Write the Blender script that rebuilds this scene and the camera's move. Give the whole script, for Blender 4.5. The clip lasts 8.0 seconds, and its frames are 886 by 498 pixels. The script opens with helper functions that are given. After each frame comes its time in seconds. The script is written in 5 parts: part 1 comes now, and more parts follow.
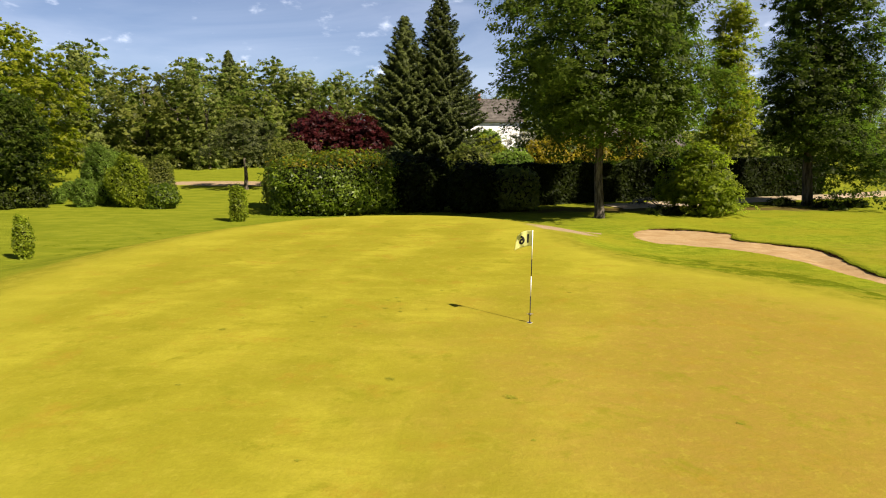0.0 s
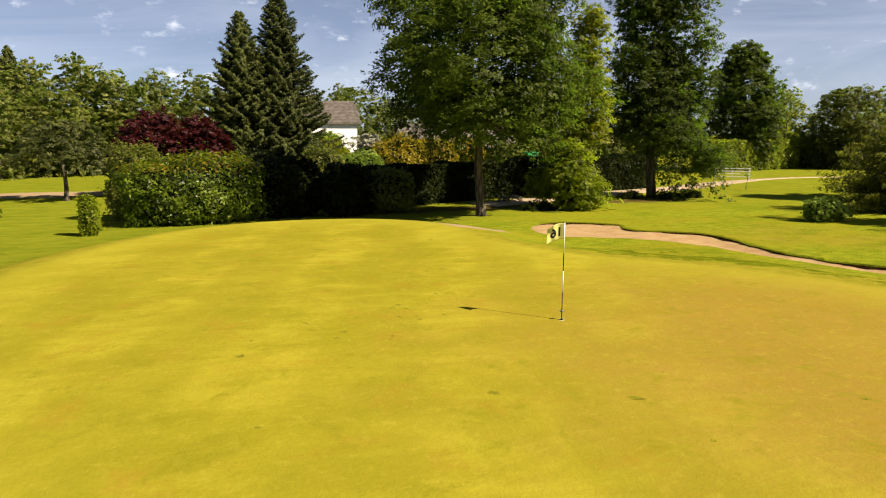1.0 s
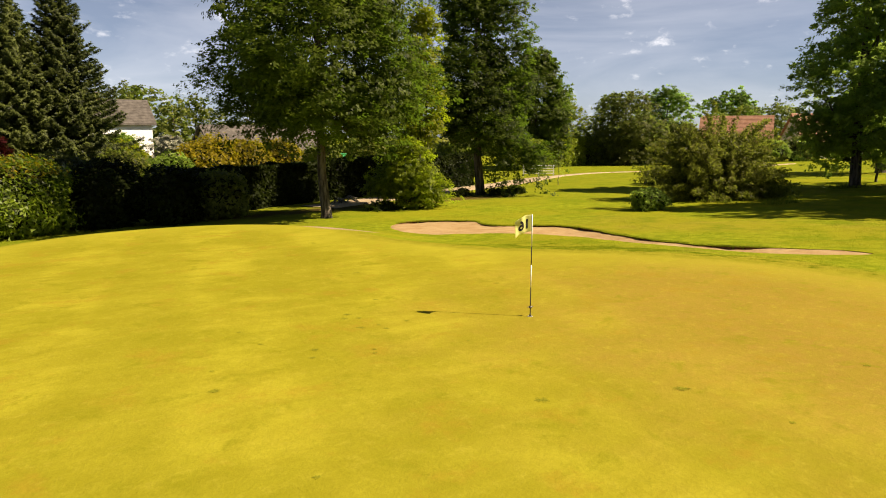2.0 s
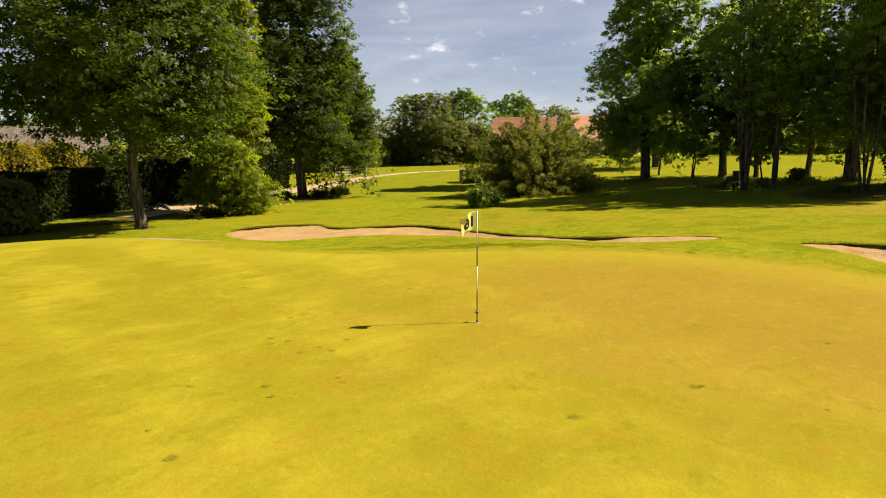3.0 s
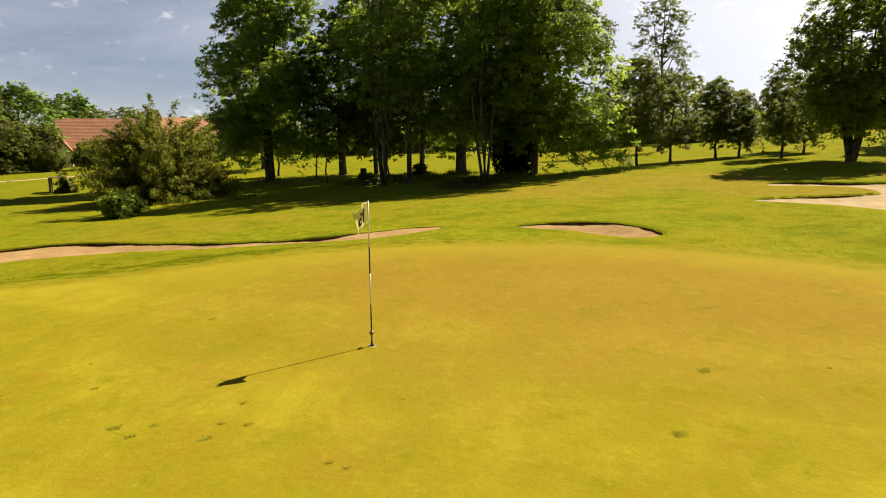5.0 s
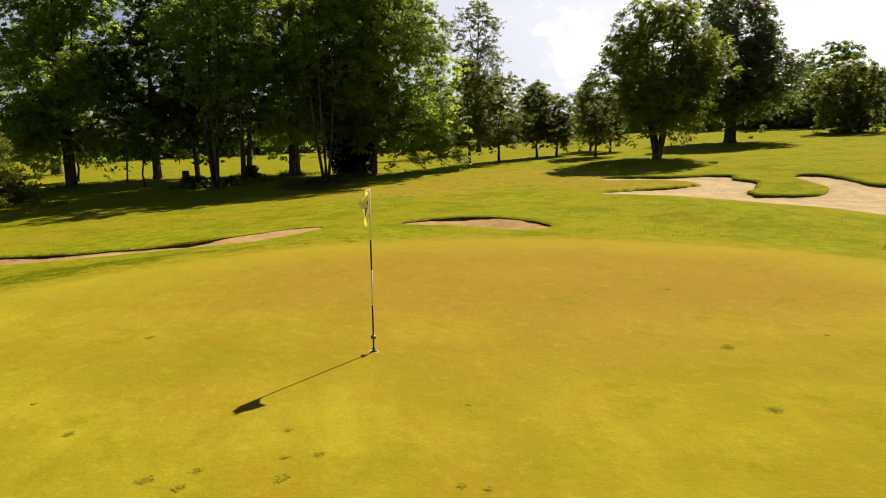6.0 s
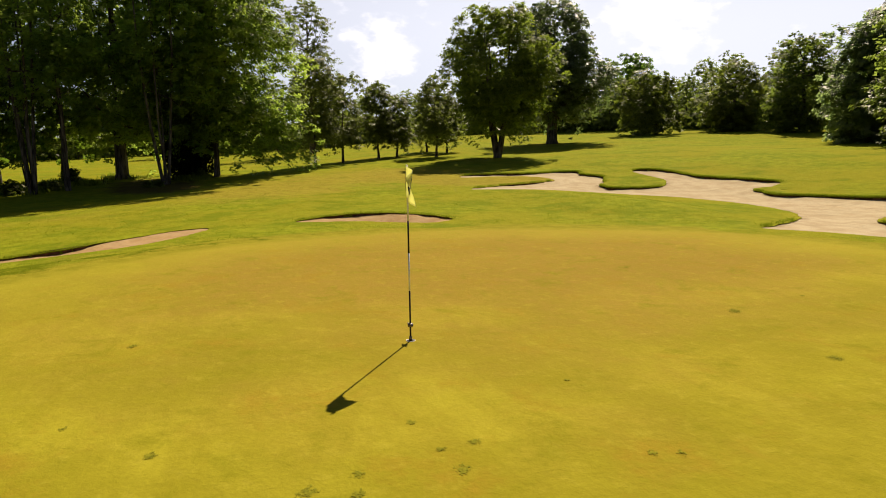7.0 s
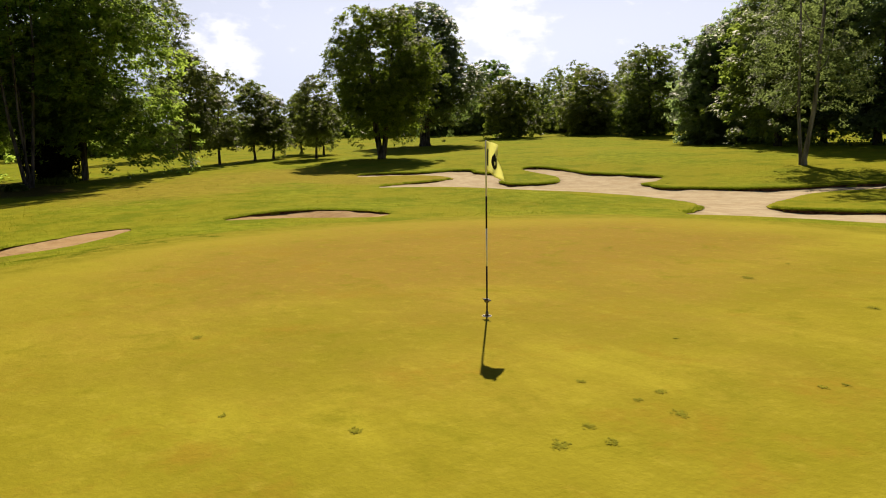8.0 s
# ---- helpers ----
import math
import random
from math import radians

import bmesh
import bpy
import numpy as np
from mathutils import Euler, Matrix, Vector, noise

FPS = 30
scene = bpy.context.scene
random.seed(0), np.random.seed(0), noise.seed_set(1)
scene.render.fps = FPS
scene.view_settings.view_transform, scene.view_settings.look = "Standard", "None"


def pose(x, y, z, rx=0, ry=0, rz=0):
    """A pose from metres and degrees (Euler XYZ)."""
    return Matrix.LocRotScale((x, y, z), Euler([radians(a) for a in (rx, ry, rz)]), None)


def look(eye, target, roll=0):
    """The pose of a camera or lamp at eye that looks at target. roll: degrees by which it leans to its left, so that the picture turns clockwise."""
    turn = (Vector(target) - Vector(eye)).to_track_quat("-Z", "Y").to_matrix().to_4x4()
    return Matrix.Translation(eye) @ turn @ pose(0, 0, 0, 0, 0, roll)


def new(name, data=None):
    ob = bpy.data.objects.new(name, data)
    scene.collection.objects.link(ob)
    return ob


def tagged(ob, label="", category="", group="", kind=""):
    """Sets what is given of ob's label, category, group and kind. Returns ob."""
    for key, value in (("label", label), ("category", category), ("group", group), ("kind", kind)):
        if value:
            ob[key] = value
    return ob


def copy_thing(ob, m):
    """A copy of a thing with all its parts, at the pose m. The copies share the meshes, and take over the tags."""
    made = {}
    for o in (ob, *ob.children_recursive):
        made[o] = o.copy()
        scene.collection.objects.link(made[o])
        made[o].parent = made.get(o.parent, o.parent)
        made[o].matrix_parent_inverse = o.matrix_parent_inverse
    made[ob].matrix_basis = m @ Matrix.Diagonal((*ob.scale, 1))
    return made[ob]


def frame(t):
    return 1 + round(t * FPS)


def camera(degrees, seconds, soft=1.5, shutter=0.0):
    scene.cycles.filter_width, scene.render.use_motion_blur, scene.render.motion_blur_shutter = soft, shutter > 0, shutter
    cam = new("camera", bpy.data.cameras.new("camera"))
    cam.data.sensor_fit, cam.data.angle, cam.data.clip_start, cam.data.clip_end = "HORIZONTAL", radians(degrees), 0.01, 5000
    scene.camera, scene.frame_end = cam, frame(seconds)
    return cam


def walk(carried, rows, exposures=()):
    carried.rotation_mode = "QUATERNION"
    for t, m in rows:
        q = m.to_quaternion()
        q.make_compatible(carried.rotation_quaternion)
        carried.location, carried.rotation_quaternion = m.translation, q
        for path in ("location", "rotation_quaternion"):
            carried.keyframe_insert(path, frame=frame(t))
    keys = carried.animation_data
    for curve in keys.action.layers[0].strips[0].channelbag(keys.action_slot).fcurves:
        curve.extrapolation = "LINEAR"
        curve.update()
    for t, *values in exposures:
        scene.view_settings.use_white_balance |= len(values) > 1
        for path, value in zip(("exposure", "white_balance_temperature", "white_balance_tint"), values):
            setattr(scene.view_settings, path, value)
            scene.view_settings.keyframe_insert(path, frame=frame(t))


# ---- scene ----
cam = camera(64.6, 8.0, soft=1.0)
PATH = [
    (0, (0.412, 1.271, 4.403), (0.386, 3.24, 4.053), 0.6),
    (0.5, (-2.093, 2.06, 4.199), (-1.86, 4.017, 3.858), 0.4),
    (1, (-4.1, 3.116, 4.022), (-3.592, 5.022, 3.689), 0.25),
    (2.5, (-7.585, 7.18, 3.581), (-6.301, 8.679, 3.261), -0.2),
    (3, (-7.974, 8.751, 3.469), (-6.481, 10.044, 3.151), -0.4),
    (3.5, (-8.134, 10.311, 3.324), (-6.456, 11.354, 3.009), -0.55),
    (4, (-8.036, 11.741, 3.191), (-6.222, 12.522, 2.877), -0.6),
    (4.5, (-7.863, 13.131, 3.092), (-5.954, 13.639, 2.778), -0.65),
    (6, (-6.642, 17.273, 2.695), (-4.693, 16.946, 2.387), -0.7),
    (6.5, (-6.108, 18.583, 2.536), (-4.221, 17.995, 2.23), -0.75),
    (7, (-5.489, 19.819, 2.363), (-3.694, 18.99, 2.062), -0.85),
    (7.5, (-4.87, 21.091, 2.218), (-3.179, 20.066, 1.92), -0.9),
    (8, (-4.18, 22.17, 2.054), (-2.598, 20.982, 1.762), -0.9),
]
EXPOSURE = [(0.0, 1.11, 6050, 14), (1.0, 1.12, 6550, 15), (2.5, 1.16, 6950, 14), (3.5, 1.19, 7000, 14), (4.5, 1.06, 7050, 14), (6.5, 0.82, 6900, 15), (8.0, 0.69, 6400, 17)]
walk(cam, [(t, look(eye, target, roll)) for t, eye, target, roll in PATH], EXPOSURE)

# ---- sky and sun ----
SUN_AZ, SUN_EL = radians(-42), radians(43)      # azimuth from +x, counter-clockwise
world = bpy.data.worlds.new("sky")
scene.world = world
world.use_nodes = True
wt = world.node_tree
wt.nodes.clear()


def wn(kind, **kw):
    n = wt.nodes.new(kind)
    for k, v in kw.items():
        n.inputs[k].default_value = v
    return n


sky = wt.nodes.new("ShaderNodeTexSky")
sky.sky_type, sky.sun_disc = "NISHITA", False
sky.sun_elevation, sky.sun_rotation = SUN_EL, radians(90) - SUN_AZ
sky.air_density, sky.dust_density, sky.ozone_density = 0.6, 0.5, 3.0
tc = wt.nodes.new("ShaderNodeTexCoord")
# streaky high cloud, stretched along the horizon, and a few small heaps low down
m1 = wn("ShaderNodeMapping")
m1.inputs["Scale"].default_value = (1.6, 1.6, 9.0)
m1.inputs["Rotation"].default_value = (0.06, -0.04, 0.5)
n1 = wn("ShaderNodeTexNoise", Scale=1.3, Detail=6.0, Roughness=0.55, Distortion=0.6)
r1 = wt.nodes.new("ShaderNodeMapRange")
for k, v in (("From Min", 0.38), ("From Max", 0.80), ("To Min", 0.14), ("To Max", 0.50)):
    r1.inputs[k].default_value = v
m2 = wn("ShaderNodeMapping")
m2.inputs["Scale"].default_value = (3.2, 3.2, 6.0)
m2.inputs["Location"].default_value = (0.7, 0.2, 0.0)
n2 = wn("ShaderNodeTexNoise", Scale=1.5, Detail=7.0, Roughness=0.55)
r2 = wt.nodes.new("ShaderNodeMapRange")
for k, v in (("From Min", 0.69), ("From Max", 0.90), ("To Max", 0.7)):
    r2.inputs[k].default_value = v
heap = wt.nodes.new("ShaderNodeMix")
heap.data_type = "RGBA"
heap.inputs["B"].default_value = (18.6, 18.9, 19.3, 1)
heap_low = wt.nodes.new("ShaderNodeMath")
heap_low.operation = "MULTIPLY"
cloud = wt.nodes.new("ShaderNodeMix")
cloud.data_type = "RGBA"
# thin cloud is brighter and closer towards the sun
aim = wt.nodes.new("ShaderNodeVectorMath")
aim.operation = "DOT_PRODUCT"
aim.inputs[1].default_value = (math.cos(SUN_AZ) * math.cos(SUN_EL), math.sin(SUN_AZ) * math.cos(SUN_EL), math.sin(SUN_EL))
near_sun = wt.nodes.new("ShaderNodeMapRange")
near_sun.interpolation_type = "SMOOTHSTEP"
for k, v in (("From Min", 0.40), ("From Max", 0.86)):
    near_sun.inputs[k].default_value = v
lit = wt.nodes.new("ShaderNodeMix")
lit.data_type = "RGBA"
lit.inputs["A"].default_value = (12.7, 13.3, 14.5, 1)
lit.inputs["B"].default_value = (16.4, 17.3, 18.6, 1)
veil = wt.nodes.new("ShaderNodeMath")
veil.operation = "MULTIPLY"
veil.inputs[1].default_value = 0.80
most = wt.nodes.new("ShaderNodeMath")
most.operation = "MAXIMUM"
bg = wn("ShaderNodeBackground", Strength=0.038)
out = wt.nodes.new("ShaderNodeOutputWorld")
L = wt.links.new
L(tc.outputs["Generated"], m1.inputs["Vector"])
L(tc.outputs["Generated"], m2.inputs["Vector"])
L(m1.outputs["Vector"], n1.inputs["Vector"])
L(m2.outputs["Vector"], n2.inputs["Vector"])
L(n1.outputs["Fac"], r1.inputs["Value"])
L(n2.outputs["Fac"], r2.inputs["Value"])
L(tc.outputs["Generated"], aim.inputs[0])
L(aim.outputs["Value"], near_sun.inputs["Value"])
L(near_sun.outputs[0], lit.inputs["Factor"])
L(lit.outputs["Result"], cloud.inputs["B"])
L(near_sun.outputs[0], veil.inputs[0])
L(veil.outputs[0], most.inputs[0])
sep = wt.nodes.new("ShaderNodeSeparateXYZ")
low = wt.nodes.new("ShaderNodeMapRange")
low.interpolation_type = "SMOOTHSTEP"
for k, v in (("From Min", 0.12), ("From Max", 0.5), ("To Min", 1.0), ("To Max", 0.0)):
    low.inputs[k].default_value = v
haze = wt.nodes.new("ShaderNodeMath")
haze.operation = "MULTIPLY"
L(tc.outputs["Generated"], sep.inputs[0])
L(sep.outputs["Z"], low.inputs["Value"])
L(r1.outputs["Result"], most.inputs[1])
# small heaps stand low over the horizon all round, larger towards the sun; two white ones stand in the south-east
heap_where = wt.nodes.new("ShaderNodeMapRange")
for k, v in (("To Min", 0.45), ("To Max", 0.9)):
    heap_where.inputs[k].default_value = v
heap_band = wt.nodes.new("ShaderNodeMapRange")
heap_band.interpolation_type = "SMOOTHSTEP"
for k, v in (("From Min", 0.05), ("From Max", 0.17), ("To Min", 1.0), ("To Max", 0.0)):
    heap_band.inputs[k].default_value = v
heap_here = wt.nodes.new("ShaderNodeMath")
heap_here.operation = "MULTIPLY"
L(near_sun.outputs[0], heap_where.inputs["Value"])
L(sep.outputs["Z"], heap_band.inputs["Value"])
L(heap_where.outputs[0], heap_here.inputs[0])
L(heap_band.outputs[0], heap_here.inputs[1])
L(r2.outputs["Result"], heap_low.inputs[0])
L(heap_here.outputs[0], heap_low.inputs[1])
heap_sum = heap_low.outputs[0]
for az, el, size in ((-20.0, 7.0, 3.6), (-42.0, 9.5, 5.0)):
    d = Vector((math.cos(radians(az)) * math.cos(radians(el)), math.sin(radians(az)) * math.cos(radians(el)), math.sin(radians(el))))
    dot = wt.nodes.new("ShaderNodeVectorMath")
    dot.operation = "DOT_PRODUCT"
    dot.inputs[1].default_value = d
    body = wt.nodes.new("ShaderNodeMapRange")
    for k, v in (("From Min", math.cos(radians(size))), ("From Max", 1.0), ("To Min", 0.0), ("To Max", 0.37)):
        body.inputs[k].default_value = v
    puff = wn("ShaderNodeTexNoise", Scale=9.0, Detail=6.0, Roughness=0.55)
    both = wt.nodes.new("ShaderNodeMath")
    both.operation = "ADD"
    edge = wt.nodes.new("ShaderNodeMapRange")
    edge.interpolation_type = "SMOOTHSTEP"
    for k, v in (("From Min", 0.58), ("From Max", 0.92), ("To Max", 0.9)):
        edge.inputs[k].default_value = v
    top = wt.nodes.new("ShaderNodeMath")
    top.operation = "MAXIMUM"
    L(tc.outputs["Generated"], dot.inputs[0])
    L(dot.outputs["Value"], body.inputs["Value"])
    L(m2.outputs["Vector"], puff.inputs["Vector"])
    L(body.outputs[0], both.inputs[0])
    L(puff.outputs["Fac"], both.inputs[1])
    L(both.outputs[0], edge.inputs["Value"])
    L(edge.outputs[0], top.inputs[0])
    L(heap_sum, top.inputs[1])
    heap_sum = top.outputs[0]
L(heap_sum, heap.inputs["Factor"])
L(cloud.outputs["Result"], heap.inputs["A"])
L(most.outputs[0], haze.inputs[0])
L(low.outputs[0], haze.inputs[1])
L(haze.outputs[0], cloud.inputs["Factor"])
L(sky.outputs[0], cloud.inputs["A"])
L(heap.outputs["Result"], bg.inputs["Color"])
L(bg.outputs[0], out.inputs[0])

lamp = bpy.data.lights.new("sun", "SUN")
lamp.energy, lamp.angle, lamp.color = 5.0, radians(0.55), (1.0, 0.87, 0.67)
sun_ob = new("sun", lamp)
to_sun = Vector((math.cos(SUN_AZ) * math.cos(SUN_EL), math.sin(SUN_AZ) * math.cos(SUN_EL), math.sin(SUN_EL)))
sun_ob.matrix_world = look(to_sun * 200, (0, 0, 0))


# ---- materials ----
class Mat:
    """A small builder of node materials."""

    def __init__(self, name):
        self.m = bpy.data.materials.new(name)
        self.m.use_nodes = True
        self.t = self.m.node_tree
        self.t.nodes.clear()
        self.out = self.t.nodes.new("ShaderNodeOutputMaterial")
        self.tc = self.t.nodes.new("ShaderNodeTexCoord")

    def link(self, a, b):
        self.t.links.new(a, b)

    def put(self, socket, v):
        if hasattr(v, "is_output"):
            self.link(v, socket)
        elif isinstance(v, (tuple, list)) and len(v) == 3 and socket.type == "RGBA":
            socket.default_value = (*v, 1)
        else:
            socket.default_value = v

    def noise(self, scale, detail=4.0, rough=0.55, stretch=None, distort=0.0, coord="Object"):
        v = self.tc.outputs[coord]
        if stretch:
            mp = self.t.nodes.new("ShaderNodeMapping")
            mp.inputs["Scale"].default_value = stretch[:3]
            if len(stretch) > 3:
                mp.inputs["Rotation"].default_value = (0, 0, stretch[3])
            self.link(v, mp.inputs["Vector"])
            v = mp.outputs["Vector"]
        n = self.t.nodes.new("ShaderNodeTexNoise")
        self.link(v, n.inputs["Vector"])
        n.inputs["Scale"].default_value, n.inputs["Detail"].default_value = scale, detail
        n.inputs["Roughness"].default_value, n.inputs["Distortion"].default_value = rough, distort
        return n.outputs["Fac"]

    def ramp(self, v, lo, hi, a=0.0, b=1.0):
        n = self.t.nodes.new("ShaderNodeMapRange")
        n.interpolation_type = "SMOOTHSTEP"
        self.put(n.inputs["Value"], v)
        for k, x in (("From Min", lo), ("From Max", hi), ("To Min", a), ("To Max", b)):
            n.inputs[k].default_value = x
        return n.outputs["Result"]

    def mix(self, f, a, b, blend="MIX"):
        n = self.t.nodes.new("ShaderNodeMix")
        n.data_type, n.blend_type = "RGBA", blend
        self.put(n.inputs["Factor"], f)
        self.put(n.inputs["A"], a)
        self.put(n.inputs["B"], b)
        return n.outputs["Result"]

    def math(self, op, a, b):
        n = self.t.nodes.new("ShaderNodeMath")
        n.operation = op
        self.put(n.inputs[0], a)
        self.put(n.inputs[1], b)
        return n.outputs[0]

    def attr(self, name):
        n = self.t.nodes.new("ShaderNodeAttribute")
        n.attribute_name = name
        return n.outputs["Fac"]

    def island(self):
        return self.t.nodes.new("ShaderNodeNewGeometry").outputs["Random Per Island"]

    def each(self):
        return self.t.nodes.new("ShaderNodeObjectInfo").outputs["Random"]

    def bump(self, v, strength, dist):
        n = self.t.nodes.new("ShaderNodeBump")
        n.inputs["Strength"].default_value, n.inputs["Distance"].default_value = strength, dist
        self.link(v, n.inputs["Height"])
        return n.outputs["Normal"]

    def surface(self, color, rough=0.8, normal=None, metal=0.0, spec=0.3):
        p = self.t.nodes.new("ShaderNodeBsdfPrincipled")
        self.put(p.inputs["Base Color"], color)
        self.put(p.inputs["Roughness"], rough)
        p.inputs["Metallic"].default_value = metal
        p.inputs["Specular IOR Level"].default_value = spec
        if normal is not None:
            self.link(normal, p.inputs["Normal"])
        self.link(p.outputs[0], self.out.inputs[0])
        return self.m

    def leaf(self, color, glow, thin=0.45, rough=0.45, spec=0.35):
        p = self.t.nodes.new("ShaderNodeBsdfPrincipled")
        self.put(p.inputs["Base Color"], color)
        p.inputs["Roughness"].default_value = rough
        p.inputs["Specular IOR Level"].default_value = spec
        tr = self.t.nodes.new("ShaderNodeBsdfTranslucent")
        self.put(tr.inputs["Color"], glow)
        mx = self.t.nodes.new("ShaderNodeMixShader")
        mx.inputs[0].default_value = thin
        self.link(p.outputs[0], mx.inputs[1])
        self.link(tr.outputs[0], mx.inputs[2])
        self.link(mx.outputs[0], self.out.inputs[0])
        return self.m


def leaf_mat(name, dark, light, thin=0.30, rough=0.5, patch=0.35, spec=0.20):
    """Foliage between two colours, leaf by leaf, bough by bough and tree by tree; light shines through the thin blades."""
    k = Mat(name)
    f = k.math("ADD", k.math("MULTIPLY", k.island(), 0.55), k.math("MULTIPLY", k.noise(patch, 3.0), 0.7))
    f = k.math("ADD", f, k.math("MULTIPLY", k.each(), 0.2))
    # dark tone cut to 0.4, which puts part of the crown's shade into colour
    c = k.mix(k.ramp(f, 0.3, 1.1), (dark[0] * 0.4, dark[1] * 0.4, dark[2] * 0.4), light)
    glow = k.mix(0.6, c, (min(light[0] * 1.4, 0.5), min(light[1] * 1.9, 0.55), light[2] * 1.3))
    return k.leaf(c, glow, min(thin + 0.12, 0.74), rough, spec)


def bark_mat(name, dark, light, scale=6.0):
    k = Mat(name)
    v = k.noise(scale, 6.0, 0.65, stretch=(1, 1, 0.18))
    c = k.mix(k.ramp(v, 0.35, 0.68), dark, light)
    c = k.mix(k.ramp(k.noise(1.2, 3.0), 0.5, 0.75, 0, 0.35), c, (0.10, 0.11, 0.045))
    return k.surface(c, 0.9, k.bump(v, 0.9, 0.05), spec=0.15)


def plain(name, a, b, scale=3.0, rough=0.7, bump=0.2, dist=0.01, metal=0.0, spec=0.3):
    k = Mat(name)
    v = k.noise(scale, 5.0)
    c = k.mix(k.ramp(v, 0.3, 0.7), a, b)
    return k.surface(c, rough, k.bump(k.noise(scale * 9, 4.0), bump, dist), metal, spec)


# ---- the lie of the land ----
def soft(u, k):
    return k * np.tanh(u / k)


def hump(x, y, cx, cy, sx, sy):
    return np.exp(-((x - cx) / sx) ** 2 / 2 - ((y - cy) / sy) ** 2 / 2)


def smooth(a, b, v):
    u = np.clip((np.asarray(v, float) - a) / (b - a), 0, 1)
    return u * u * (3 - 2 * u)


def closed_curve(ctrl, n=16):
    """A smooth closed line through the corner points."""
    p = np.array(ctrl, float)
    a, b, c, d = np.roll(p, 1, 0), p, np.roll(p, -1, 0), np.roll(p, -2, 0)
    rows = []
    for t in np.linspace(0, 1, n, endpoint=False):
        rows.append(0.5 * (2 * b + (c - a) * t + (2 * a - 5 * b + 4 * c - d) * t * t + (3 * b - a - 3 * c + d) * t ** 3))
    return np.stack(rows, 1).reshape(-1, 2)


def inside(poly, x, y):
    """Signed distance to a closed line: positive inside."""
    x, y = np.asarray(x, float).ravel(), np.asarray(y, float).ravel()
    p, q = poly, np.roll(poly, -1, 0)
    best, odd = np.full(x.shape, 1e9), np.zeros(x.shape, bool)
    for (x0, y0), (x1, y1) in zip(p, q):
        dx, dy = x1 - x0, y1 - y0
        t = np.clip(((x - x0) * dx + (y - y0) * dy) / (dx * dx + dy * dy + 1e-12), 0, 1)
        best = np.minimum(best, np.hypot(x - x0 - t * dx, y - y0 - t * dy))
        odd ^= ((y0 > y) != (y1 > y)) & (x < (x1 - x0) * (y - y0) / (y1 - y0 + 1e-12) + x0)
    return np.where(odd, best, -best)


GREEN = closed_curve([(-10.4, 15), (-11.7, 20.5), (-11.2, 26), (-9.2, 32), (-6, 35.6), (-1.5, 37), (2, 36.4), (4.2, 33.6), (4.5, 28.8),
                      (6.3, 24.6), (9.5, 21.3), (11.4, 18), (11.9, 14.6), (11.7, 11.8), (10.3, 8.9), (8.0, 6.4), (5.6, 5.5), (2.6, 5.5), (-3, 6.0), (-7.8, 9.6)])


def ragged(poly, amount=0.10):
    """A cut turf edge: bays and nicks along the smooth line."""
    out = []
    for p in poly:
        a = noise.noise((p[0] * 0.8, p[1] * 0.8, 1.0)) * 1.3 + noise.noise((p[0] * 2.6, p[1] * 2.6, 5.0)) * 0.8
        b = noise.noise((p[0] * 0.8, p[1] * 0.8, 9.0)) * 1.3 + noise.noise((p[0] * 2.6, p[1] * 2.6, 13.0)) * 0.8
        out.append((p[0] + amount * a, p[1] + amount * b))
    return np.array(out)


BUNKER_A = closed_curve([(10.3, 38.2), (9.5, 36.0), (9.6, 33.4), (12.2, 31.2), (13.5, 28.4), (13.7, 26.0), (13.9, 23.5), (13.9, 20.8), (14.2, 19.3), (15.6, 18.2), (16.9, 17.4),
                         (17.1, 18.5), (16.1, 20.2), (15.0, 22.0), (14.8, 24.0), (15.1, 26.2), (15.7, 28.6), (16.1, 31.0), (15.1, 33.0), (13.9, 34.4), (14.5, 36.8), (13.2, 38.8), (11.6, 39.3)], 12)
BUNKER_B = closed_curve([(16.7, 14.8), (17.4, 13.3), (17.3, 11.5), (15.8, 10.4), (14.3, 10.4), (13.8, 11.5), (15.5, 13.1)])
BUNKER_C = closed_curve([(24.3, 4.5), (25.2, 2.6), (25.7, 0.7), (26.2, -1.2), (27.0, -1.9), (28.2, -1.8), (29.2, -1.2), (30.0, 0.1), (30.4, 1.8), (31.4, 1.5), (31.0, -0.5),
                         (30.1, -2.1), (29.7, -3.6), (29.0, -4.9), (27.8, -4.4), (26.1, -4.5), (24.6, -3.4), (23.3, -2.2), (22.2, -2.1), (21.7, -3.1), (21.5, -4.8),
                         (23.4, -6.4), (26.9, -7.3), (26.2, -8.5), (22.6, -8.2), (18.8, -9.1), (17.8, -7.9), (17.9, -6.8), (16.3, -6.0), (14, -6.7),
                         (11.2, -7.9), (9, -9.7), (7, -10.6), (6.8, -9.7), (9.2, -7.4), (9.5, -4.2), (8.8, -2.0), (7.4, -0.9), (5.5, -1.1),
                         (3, -1.6), (0.8, -1.2), (0.6, 0.8), (2.2, 2.3), (4.8, 3.0), (6.6, 3.7), (7.7, 4.3), (8.7, 2.2), (10.8, -1.0),
                         (14, -2.9), (18.2, -2.5), (21.1, 0.2), (22.8, 2.6)], 10)
BUNKER_A, BUNKER_B, BUNKER_C = ragged(BUNKER_A, 0.13), ragged(BUNKER_B, 0.10), ragged(BUNKER_C, 0.12)


